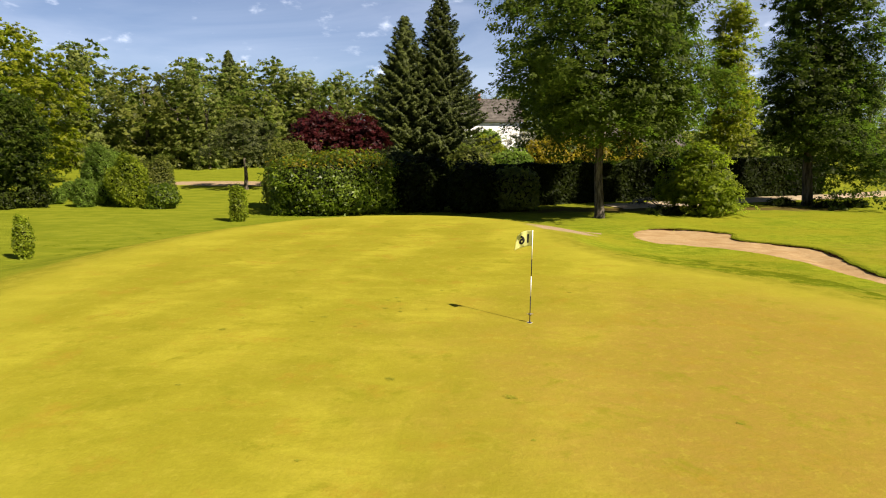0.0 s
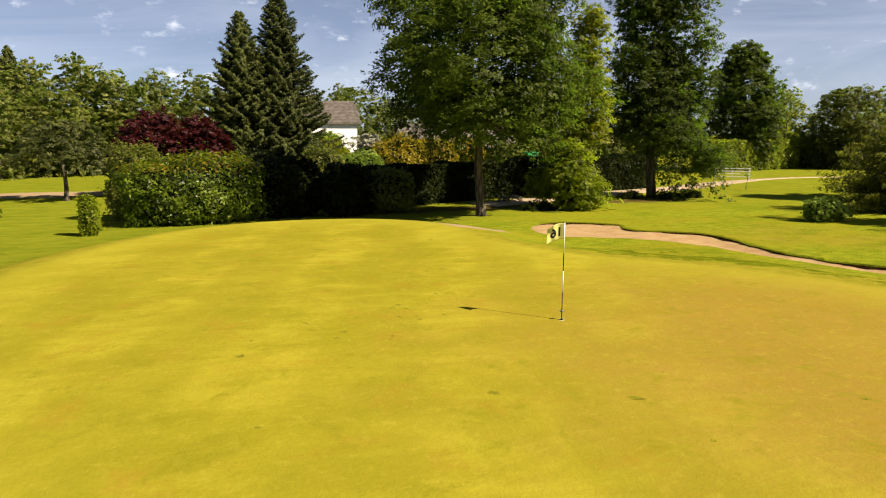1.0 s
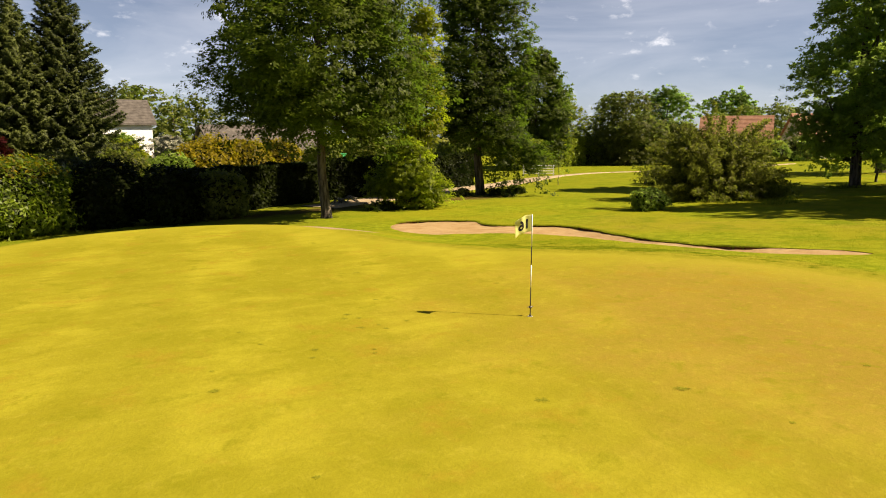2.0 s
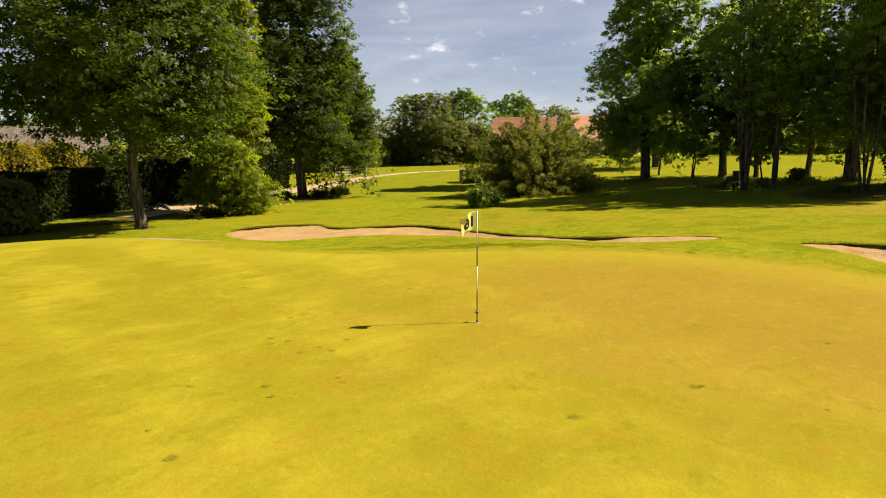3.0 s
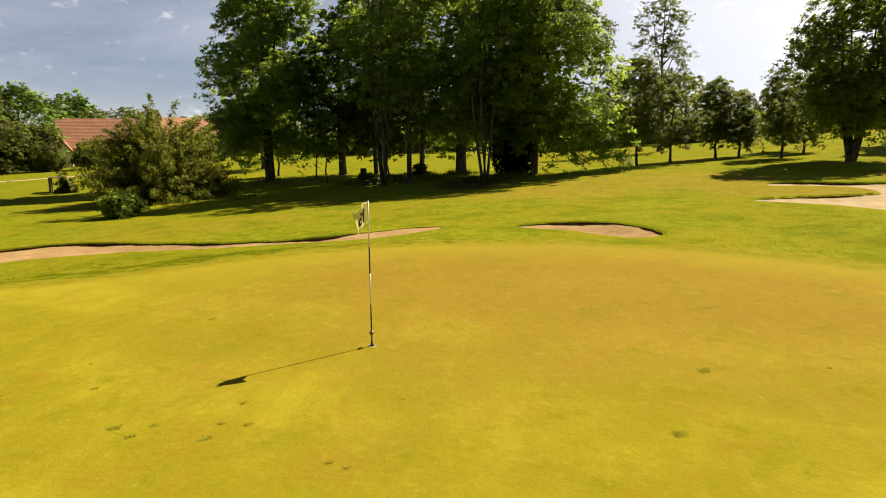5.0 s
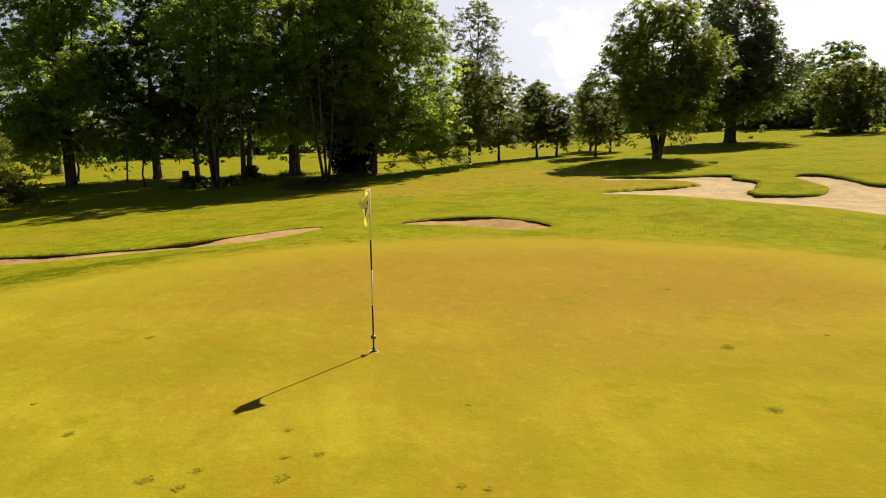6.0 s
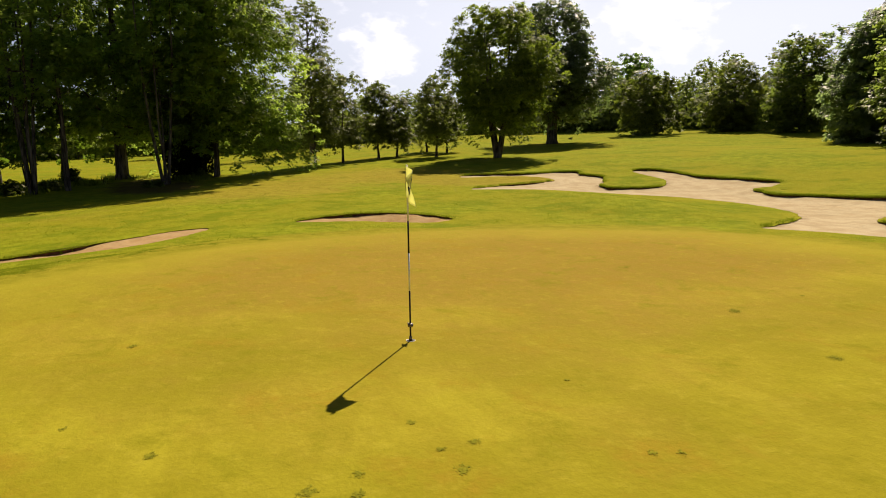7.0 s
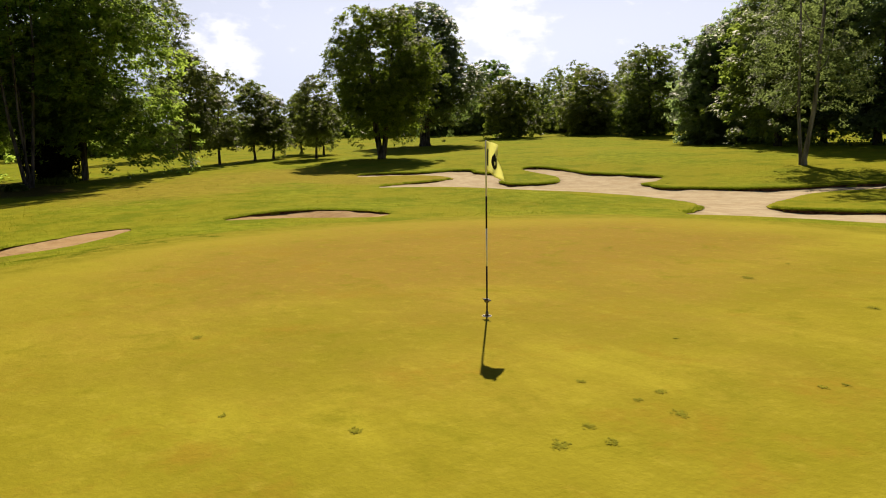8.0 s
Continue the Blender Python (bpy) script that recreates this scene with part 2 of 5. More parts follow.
def land(x, y):
    """Height of the ground, without the bunkers."""
    x, y = np.atleast_1d(np.asarray(x, float)), np.atleast_1d(np.asarray(y, float))
    base = 0.36 + 0.0113 * soft(x, 120) - 0.0395 * soft(y, 72)
    base += -0.39 * hump(x, y, -12, 48, 16, 14) - 0.93 * hump(x, y, 14, -4, 12, 8) - 0.43 * hump(x, y, 37, 40, 12, 10)
    base += 1.3 * hump(x, y, 110, -85, 45, 40) - 0.45 * hump(x, y, 36, -45, 18, 16)
    base += 0.10 * np.sin(x * 0.13 + 1.0) * np.sin(y * 0.11) * smooth(18, 40, np.hypot(x - 1, y - 19))
    flat = (np.abs(x) < 20) & (y > -2) & (y < 46)
    d = np.full(x.shape, -9.0)
    d[flat] = inside(GREEN, x[flat], y[flat])
    m = smooth(-5.5, 0.6, d)
    green = 0.0 - 0.010 * np.maximum(y - 18, 0) - 0.012 * np.maximum(-4 - x, 0) + 0.03 * np.sin(x * 0.35) * np.sin(y * 0.28)
    # a long low bank between the putting surface and the south bunkers
    base += 0.42 * hump(x, y, 15.5, 2.8, 4.5, 1.9)
    return base * (1 - m) + green * m


BUNKERS = (("bunker_north", BUNKER_A, (0.75, 0.66, 0.015)), ("bunker_east", BUNKER_B, (0.9, -0.43, 0.03)), ("bunker_south", BUNKER_C, (0.62, -0.78, 0.07)))
PATH_LINE = [(12, 52.8), (20, 56.0), (28.5, 60.0), (34.5, 62.3), (43, 66.5), (50, 69.0), (57, 70.3), (66, 69.2), (80, 68.0), (96, 69)]


def ground(x, y):
    return float(land(x, y)[0])


def mesh_of(name, verts, faces, smooth_faces=True):
    me = bpy.data.meshes.new(name)
    me.from_pydata(np.asarray(verts).tolist(), [], faces.tolist() if hasattr(faces, "tolist") else faces)
    if smooth_faces:
        me.polygons.foreach_set("use_smooth", [True] * len(me.polygons))
    me.update()
    return me


def grid_faces(nx, ny):
    i = np.arange(nx * ny).reshape(nx, ny)
    return np.stack([i[:-1, :-1], i[1:, :-1], i[1:, 1:], i[:-1, 1:]], -1).reshape(-1, 4)


def graded(lo, hi, step, far, n):
    """Even steps between lo and hi, then wider and wider ones out to the far edge."""
    u = np.linspace(0, 1, n + 1)[1:]
    tail = (far ** u - 1) / (far - 1) * 900 + u * step * n * 0.6
    return np.concatenate([lo - tail[::-1], np.arange(lo, hi, step), hi + tail])


def grass_mat():
    k = Mat("grass")
    fine, mid, big = k.noise(22, 5.0, 0.7), k.noise(2.2, 5.0, 0.6), k.noise(0.16, 4.0, 0.55)
    streak = k.noise(1.0, 4.0, 0.6, stretch=(0.45, 1.1, 1, 0.6), distort=0.7)
    rough = k.mix(k.ramp(mid, 0.3, 0.7), (0.1535, 0.1867, 0.0079), (0.2545, 0.2779, 0.0146))
    rough = k.mix(k.ramp(big, 0.38, 0.62, 0, 0.75), rough, (0.2524, 0.2297, 0.0129))
    rough = k.mix(k.ramp(k.noise(0.45, 6.0, 0.68), 0.46, 0.64, 0, 0.75), rough, (0.1279, 0.1668, 0.0061))
    rough = k.mix(k.ramp(k.noise(1.3, 6.0, 0.72, stretch=(0.5, 1.3, 1, 0.9)), 0.52, 0.72, 0, 0.6), rough, (0.2802, 0.2519, 0.0201))
    rough = k.mix(k.ramp(k.noise(7.0, 5.0, 0.75), 0.38, 0.62, 0.20, 0.0), rough, (0.0968, 0.1223, 0.0049))
    rough = k.mix(k.ramp(fine, 0.3, 0.7, 0.20, 0.0), rough, (0.0899, 0.1037, 0.0049))
    lawn = k.mix(k.ramp(streak, 0.35, 0.65), (0.1557, 0.1778, 0.0091), (0.2075, 0.2223, 0.0146))
    lawn = k.mix(k.ramp(k.noise(0.6, 5.0, 0.65), 0.46, 0.68, 0, 0.55), lawn, (0.1142, 0.1446, 0.0072))
    lawn = k.mix(k.ramp(fine, 0.3, 0.75, 0.28, 0.0), lawn, (0.083, 0.1037, 0.0049))
    tan = k.math("ADD", k.attr("tan"), k.math("MULTIPLY", k.math("SUBTRACT", k.noise(0.6, 6.0, 0.72), 0.5), 1.4))
    rough = k.mix(k.ramp(tan, 0.25, 0.85, 0, 0.75), rough, k.mix(k.ramp(mid, 0.3, 0.7), (0.2282, 0.1741, 0.0214), (0.2766, 0.2297, 0.0274)))
    rough = k.mix(k.attr("lawn"), rough, lawn)
    # the putting surface: lime yellow, drying to straw and copper towards the east side
    g = k.mix(k.ramp(streak, 0.3, 0.7), (0.2551, 0.2262, 0.0152), (0.3285, 0.2988, 0.0228))
    g = k.mix(k.ramp(k.noise(0.30, 5.0, 0.6), 0.42, 0.62, 0, 0.7), g, (0.2097, 0.1956, 0.0101))
    wave = k.t.nodes.new("ShaderNodeTexWave")
    wave.inputs["Scale"].default_value, wave.inputs["Distortion"].default_value, wave.inputs["Detail"].default_value = 0.085, 1.6, 1.5
    turned = k.t.nodes.new("ShaderNodeMapping")
    turned.inputs["Rotation"].default_value = (0, 0, 0.22)
    k.link(k.tc.outputs["Object"], turned.inputs["Vector"])
    k.link(turned.outputs["Vector"], wave.inputs["Vector"])
    g = k.mix(k.ramp(wave.outputs["Fac"], 0.28, 0.72, 0, 0.46), g, (0.2097, 0.1921, 0.0108))
    dry = k.mix(k.ramp(mid, 0.35, 0.65), (0.252, 0.172, 0.026), (0.268, 0.164, 0.032))
    parched = k.math("ADD", k.attr("dry"), k.math("MULTIPLY", k.math("SUBTRACT", k.noise(0.42, 6.0, 0.68), 0.5), 1.1))
    g = k.mix(k.ramp(parched, 0.08, 1.0, 0, 0.80), g, dry)
    g = k.mix(k.ramp(k.noise(0.75, 6.0, 0.7), 0.52, 0.70, 0, 0.6), g, (0.2691, 0.1743, 0.0165))
    g = k.mix(k.ramp(k.noise(1.1, 6.0, 0.72, distort=0.4), 0.52, 0.70, 0, 0.70), g, (0.1783, 0.1743, 0.0082))
    g = k.mix(k.ramp(k.noise(3.4, 6.0, 0.75), 0.50, 0.72, 0, 0.45), g, (0.3424, 0.2988, 0.0317))
    g = k.mix(k.ramp(k.noise(9.0, 5.0, 0.75), 0.40, 0.64, 0.16, 0.0), g, (0.1747, 0.153, 0.0075))
    g = k.mix(k.ramp(fine, 0.35, 0.7, 0.16, 0.0), g, (0.1538, 0.121, 0.0064))
    rim = k.math("ADD", k.attr("green"), k.math("MULTIPLY", k.math("SUBTRACT", k.noise(0.5, 5.0, 0.65), 0.5), 4.0))
    g = k.mix(k.ramp(rim, 0.2, 3.4, 0.40, 0.0), g, (0.3075, 0.2845, 0.024))
    collar = k.mix(k.ramp(mid, 0.3, 0.7), (0.1893, 0.1778, 0.0114), (0.2475, 0.2223, 0.0178))
    wob = k.math("SUBTRACT", k.noise(1.6, 4.0), 0.5)
    gd = k.math("ADD", k.attr("green"), k.math("MULTIPLY", wob, 0.7))
    c = k.mix(k.ramp(gd, -1.7, -0.8), rough, collar)
    c = k.mix(k.ramp(gd, -0.3, 0.5), c, g)
    worn = k.math("ADD", k.attr("worn"), k.math("MULTIPLY", k.math("SUBTRACT", k.noise(0.9, 5.0, 0.65), 0.5), 1.0))
    c = k.mix(k.ramp(worn, 0.45, 0.75), c, k.mix(k.ramp(fine, 0.3, 0.7), (0.273, 0.1885, 0.0975), (0.364, 0.273, 0.1625)))
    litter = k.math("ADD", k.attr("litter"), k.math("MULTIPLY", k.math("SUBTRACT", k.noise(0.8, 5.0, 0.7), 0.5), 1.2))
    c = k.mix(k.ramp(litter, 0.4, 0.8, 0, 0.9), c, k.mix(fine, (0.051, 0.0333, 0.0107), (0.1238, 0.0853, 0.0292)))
    lush = k.math("ADD", k.attr("lush"), k.math("MULTIPLY", k.math("SUBTRACT", k.noise(1.0, 6.0, 0.72), 0.5), 2.4))
    c = k.mix(k.ramp(lush, 0.45, 0.75, 0, 0.85), c, k.mix(fine, (0.0547, 0.0853, 0.0019), (0.1165, 0.1334, 0.0029)))
    h = k.math("ADD", k.math("MULTIPLY", fine, 0.6), k.math("MULTIPLY", k.noise(5.0, 5.0, 0.7), 1.3))
    tall = k.ramp(gd, -1.2, 0.1, 1.0, 0.25)
    n = k.bump(k.math("MULTIPLY", h, tall), 0.8, 0.05)
    return k.surface(c, 0.95, n, spec=0.012)


GRASS = grass_mat()


def sand_mat(name, dark, light):
    k = Mat(name)
    a, b = k.noise(1.3, 5.0, 0.6), k.noise(7.0, 5.0, 0.65, stretch=(1, 0.6, 1, 0.4))
    c = k.mix(k.ramp(a, 0.3, 0.7), dark, light)
    c = k.mix(k.ramp(b, 0.55, 0.75, 0, 0.4), c, (dark[0] * 0.7, dark[1] * 0.7, dark[2] * 0.75))
    c = k.mix(k.ramp(k.noise(0.5, 5.0, 0.65), 0.50, 0.72, 0, 0.45), c, (dark[0] * 0.82, dark[1] * 0.84, dark[2] * 0.85))
    c = k.mix(k.ramp(k.noise(26, 4.0, 0.7), 0.62, 0.72, 0, 0.5), c, (dark[0] * 0.45, dark[1] * 0.45, dark[2] * 0.45))
    crumbs = k.math("ADD", k.attr("edge"), k.math("MULTIPLY", k.math("SUBTRACT", k.noise(2.4, 6.0, 0.75), 0.5), 1.6))
    c = k.mix(k.ramp(crumbs, 0.75, 1.1, 0, 0.5), c, (dark[0] * 0.48, dark[1] * 0.42, dark[2] * 0.40))
    prints = k.noise(2.2, 4.0, 0.6)
    h = k.math("ADD", b, k.math("ADD", k.math("MULTIPLY", k.noise(30, 4.0), 0.3), k.math("MULTIPLY", k.ramp(prints, 0.40, 0.62), 0.3)))
    return k.surface(c, 0.95, k.bump(h, 0.7, 0.05), spec=0.03)


SAND = sand_mat("sand", (0.315, 0.203, 0.090), (0.395, 0.278, 0.138))
SAND_PALE = sand_mat("pale sand", (0.345, 0.272, 0.158), (0.43, 0.362, 0.228))
SOIL = plain("bunker soil face", (0.055, 0.027, 0.013), (0.17, 0.088, 0.045), 5.0, 0.95, 0.8, 0.04, spec=0.05)


def parched(x, y):
    """Where the grass has turned straw-coloured."""
    return 0.9 * hump(x, y, 30, 13, 4, 3.5) + 0.9 * hump(x, y, 34, 3, 5, 3) + 0.5 * hump(x, y, 37, 9, 4, 3) + 0.5 * hump(x, y, 20, 30, 4, 5) + 0.35 * hump(x, y, 26, 22, 4, 4) + 0.5 * hump(x, y, 12.5, 18, 1, 4) + 1.3 * hump(x, y, 27.8, 0.6, 1.7, 2.4)


def build_ground():
    xs, ys = graded(-22, 32, 0.23, 60, 44), graded(-13, 41, 0.23, 60, 44)
    X, Y = np.meshgrid(xs, ys, indexing="ij")
    x, y = X.ravel(), Y.ravel()
    z = land(x, y)
    fine = (x > -26) & (x < 40) & (y > -18) & (y < 48)
    for _, poly, _ in BUNKERS:
        box = (x > poly[:, 0].min() - 2) & (x < poly[:, 0].max() + 2) & (y > poly[:, 1].min() - 2) & (y < poly[:, 1].max() + 2)
        d = inside(poly, x[box], y[box])
        z[box] -= 1.1 * smooth(-0.02, 0.12, d)
    me = mesh_of("ground", np.stack([x, y, z], 1), grid_faces(len(xs), len(ys)))
    green = np.full(x.shape, -9.0)
    green[fine] = inside(GREEN, x[fine], y[fine])
    dry = np.clip(0.85 * hump(x, y, 9.5, 13, 4.6, 6.5) + 0.4 * hump(x, y, 4.0, 14.5, 4.5, 4.5) + 0.35 * hump(x, y, 6.0, 8.8, 3.6, 3.2), 0, 1)
    worn = hump(x, y, 5.6, 33.6, 1.5, 1.2) + hump(x, y, 7, 36.5, 2.5, 0.6) + 0.8 * hump(x, y, 19.5, 45.5, 1.8, 0.5)
    worn += 0.35 * hump(x, y, 12.4, 21.6, 1.2, 0.5) + 1.4 * hump(x, y, -24, 78, 8, 2.4) + 0.8 * hump(x, y, 9, 51.5, 4, 0.9) + 0.7 * hump(x, y, 24.5, 0.9, 2, 0.8)
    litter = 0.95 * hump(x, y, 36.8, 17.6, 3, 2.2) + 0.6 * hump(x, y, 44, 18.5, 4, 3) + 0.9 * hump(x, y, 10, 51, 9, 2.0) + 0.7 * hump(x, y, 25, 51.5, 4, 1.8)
    lush = 0.62 * hump(x, y, 9.0, 26, 2.4, 3.6) + 0.5 * hump(x, y, 12.4, 22.4, 1.6, 2.2) + 0.55 * hump(x, y, 12.6, 17.5, 0.8, 2.5) + 0.4 * hump(x, y, -15, 33, 4, 8)
    lush = lush * smooth(0.4, -0.9, green)
    lawn = np.clip(smooth(-2, -14, x) * smooth(14, 26, y) + smooth(38, 46, y) * smooth(14, 2, x) + 0.7 * smooth(42, 52, y), 0, 1)
    tan = parched(x, y)
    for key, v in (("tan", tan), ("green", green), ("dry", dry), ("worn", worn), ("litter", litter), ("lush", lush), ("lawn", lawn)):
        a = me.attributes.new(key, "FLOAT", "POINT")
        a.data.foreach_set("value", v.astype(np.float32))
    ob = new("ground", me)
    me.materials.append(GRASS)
    tagged(ob, "mown grass golf course with a yellowing putting green", "ground", kind="structure")
    return ob


build_ground()
GRAVEL = sand_mat("path gravel", (0.33, 0.25, 0.145), (0.42, 0.34, 0.225))


def build_path():
    """A gravel path with ragged edges that narrows towards the houses."""
    p = np.array(PATH_LINE, float)
    t = np.linspace(0, len(p) - 1.001, 260)
    i, f = t.astype(int), t % 1
    a, b, c, d = p[np.maximum(i - 1, 0)], p[i], p[i + 1], p[np.minimum(i + 2, len(p) - 1)]
    f = f[:, None]
    mid = 0.5 * (2 * b + (c - a) * f + (2 * a - 5 * b + 4 * c - d) * f ** 2 + (3 * b - a - 3 * c + d) * f ** 3)
    go = np.gradient(mid, axis=0)
    side = np.stack([-go[:, 1], go[:, 0]], 1) / np.hypot(go[:, 0], go[:, 1])[:, None]
    wide = 0.75 + 1.15 * smooth(52, 40, mid[:, 0])
    rows = []
    for k, u in enumerate((-1.0, -0.8, 0.0, 0.8, 1.0)):
        rag = np.array([noise.noise((q[0] * 0.9, q[1] * 0.9, k * 7.0)) for q in mid]) * 0.4 * abs(u)
        q = mid + side * (wide * u + rag)[:, None]
        rows.append(np.column_stack([q, land(q[:, 0], q[:, 1]) + (0.05 if abs(u) < 0.9 else -0.03)]))
    me = mesh_of("path", np.concatenate(rows), grid_faces(5, 260))
    me.materials.append(GRAVEL)
    tagged(new("path", me), "pale gravel path between the mown lawns", "path", kind="structure")


build_path()


def build_bunker(name, poly, away):
    """A sheet of raked sand, its soil face and the turf that rolls over the edge."""
    roll, away = away[2], np.array(away[:2]) / np.hypot(*away[:2])
    seg = np.roll(poly, -1, 0) - poly
    nrm = np.stack([seg[:, 1], -seg[:, 0]], 1)
    nrm = (nrm + np.roll(nrm, 1, 0))
    nrm /= np.hypot(nrm[:, 0], nrm[:, 1])[:, None] + 1e-9
    even = np.ones(17) / 17
    nrm = np.column_stack([np.convolve(np.concatenate([nrm[-8:, k], nrm[:, k], nrm[:8, k]]), even, "valid") for k in (0, 1)])
    nrm /= np.hypot(nrm[:, 0], nrm[:, 1])[:, None] + 1e-9
    area = np.sum(poly[:, 0] * np.roll(poly[:, 1], -1) - np.roll(poly[:, 0], -1) * poly[:, 1])
    if area < 0:
        nrm = -nrm
    n = len(poly)
    s = np.arange(n)
    wob = np.array([noise.noise((p[0] * 0.9, p[1] * 0.9, 3.0)) for p in poly])
    lift = np.clip(nrm @ away, 0, 1)
    lift = np.convolve(np.concatenate([lift[-3:], lift, lift[:3]]), np.ones(7) / 7, "valid")
    if name == "bunker_north":          # the southern tip runs out flush with the grass
        lift = lift * smooth(19.6, 21.8, poly[:, 1])
    lift = lift * np.clip(0.72 + 1.1 * np.array([noise.noise((p[0] * 0.45, p[1] * 0.45, 21.0)) for p in poly]), 0.15, 1.25)
    face = 0.008 + (0.085 if roll < 0.1 else 0.06) * lift * (1 + 0.6 * wob)
    # the turf's roll is narrower where a tongue of grass is
    reach = np.linspace(0.2, 2.0, 19)
    gap = np.stack([-inside(poly, poly[:, 0] + r * nrm[:, 0], poly[:, 1] + r * nrm[:, 1]) for r in reach], 1)
    room = np.where((gap < 0.6 * reach).any(1), reach[np.argmax(gap < 0.6 * reach, 1)], 2.0)
    # sand
    x0, x1, y0, y1 = poly[:, 0].min() - 0.4, poly[:, 0].max() + 0.4, poly[:, 1].min() - 0.4, poly[:, 1].max() + 0.4
    xs, ys = np.arange(x0, x1, 0.3), np.arange(y0, y1, 0.3)
    X, Y = np.meshgrid(xs, ys, indexing="ij")
    d = inside(poly, X, Y)
    gx, gy = X.ravel(), Y.ravel()
    near = np.argmin((gx[:, None] - poly[None, :, 0]) ** 2 + (gy[:, None] - poly[None, :, 1]) ** 2, axis=1)
    drop = face[near]
    sunk = 0.13 * hump(gx, gy, 14.6, 24.5, 2.5, 3.2) + 0.20 * hump(gx, gy, 15.6, 12.5, 2, 2)
    z = land(gx, gy) - drop - (0.03 + sunk) * smooth(0, 0.9, d) + 0.015 * np.sin(gx * 5 + gy * 3) * np.sin(gy * 4 - gx)
    faces = grid_faces(len(xs), len(ys))
    keep = (d[faces].max(1) > -0.25)
    used, inv = np.unique(faces[keep], return_inverse=True)
    me = mesh_of("sand", np.stack([gx, gy, z], 1)[used], inv.reshape(-1, 4))
    att = me.attributes.new("edge", "FLOAT", "POINT")
    att.data.foreach_set("value", np.clip(1 - np.abs(d[used]) / 0.9, 0, 1).astype(np.float32))
    me.materials.append(SAND_PALE if name == "bunker_south" else SAND)
    root = tagged(new(name, None), "sand bunker with a cut turf edge and pale raked sand", "bunker", kind="structure")
    sand = new("sand", me)
    sand.parent = root
    # cut soil face and the grass roll above it
    def ring(rows, nm, mat):
        v = np.concatenate(rows)
        k = len(rows)
        f = [(j * n + i, j * n + (i + 1) % n, (j + 1) * n + (i + 1) % n, (j + 1) * n + i) for j in range(k - 1) for i in range(n)]
        m = mesh_of(nm, v, f)
        m.materials.append(mat)
        o = new(nm, m)
        o.parent = root
        return o
    def row(off, h):
        p = poly + nrm * np.minimum(off, room).reshape(-1, 1)
        return np.column_stack([p, land(p[:, 0], p[:, 1]) + h])
    jag = np.array([noise.noise((p[0] * 4, p[1] * 4, 7.0)) for p in poly])
    ring([row(0.0 * s + 0.02, -0.9), row(0.0 * s + 0.03, -face * 0.5), row(0.06 + 0 * s, 0.05 * lift)], "soil_face", SOIL)
    over = 0.04 * lift
    h = lift * roll * (1 + 0.5 * wob)
    turf = ring([row(2.0 + 0 * s, -0.02), row(1.4 + 0 * s, 0.008 + 0.22 * h), row(0.9 + 0 * s, 0.012 + 0.6 * h), row(0.5 + 0 * s, 0.014 + 0.9 * h), row(0.28 + 0.02 * jag, 0.014 + h + 0.015 * jag * lift),
                 row(0.12 + 0.03 * jag, 0.013 + 0.9 * h + 0.02 * jag * lift), row(0.02 + 0.04 * jag, 0.010 + 0.68 * h + 0.02 * jag * lift), row(-over + 0.05 * jag, 0.004 + 0.40 * h + 0.03 * jag * lift),
                 row(0.05 + 0 * s, -0.02 + 0.28 * h)], "turf_edge", GRASS)
    att = turf.data.attributes.new("green", "FLOAT", "POINT")
    att.data.foreach_set("value", np.full(len(turf.data.vertices), -9.0, np.float32))
    att = turf.data.attributes.new("tan", "FLOAT", "POINT")
    co = np.array([v.co[:2] for v in turf.data.vertices])
    att.data.foreach_set("value", parched(co[:, 0], co[:, 1]).astype(np.float32))
    return root


# ---- trees and shrubs ----
def part(name, me, mat, parent, label=""):
    if mat is not None and not me.materials:
        me.materials.append(mat)
    ob = new(name, me)
    ob.parent = parent
    return tagged(ob, label) if label else ob


def thing(name, x, y, label, category, group="", z=None, turn=0.0):
    ob = new(name, None)
    ob.matrix_basis = pose(x, y, ground(x, y) if z is None else z, 0, 0, turn)
    return tagged(ob, label, category, group)


def tube(points, radii, sides=8):
    """Verts and faces of a bent, tapering limb."""
    p, v, f = np.array(points, float), [], []
    for i, (c, r) in enumerate(zip(p, radii)):
        a = p[min(i + 1, len(p) - 1)] - p[max(i - 1, 0)]
        a = a / (np.linalg.norm(a) + 1e-9)
        u = np.cross(a, (0.31, 0.95, 0.05))
        u /= np.linalg.norm(u) + 1e-9
        w = np.cross(a, u)
        for k in range(sides):
            t = 2 * math.pi * k / sides
            v.append(c + r * (1 + 0.07 * math.sin(3 * t + i)) * (u * math.cos(t) + w * math.sin(t)))
    for i in range(len(p) - 1):
        for k in range(sides):
            a, b = i * sides + k, i * sides + (k + 1) % sides
            f.append((a, b, b + sides, a + sides))
    f.append(tuple(range((len(p) - 1) * sides, len(p) * sides)))
    return v, f


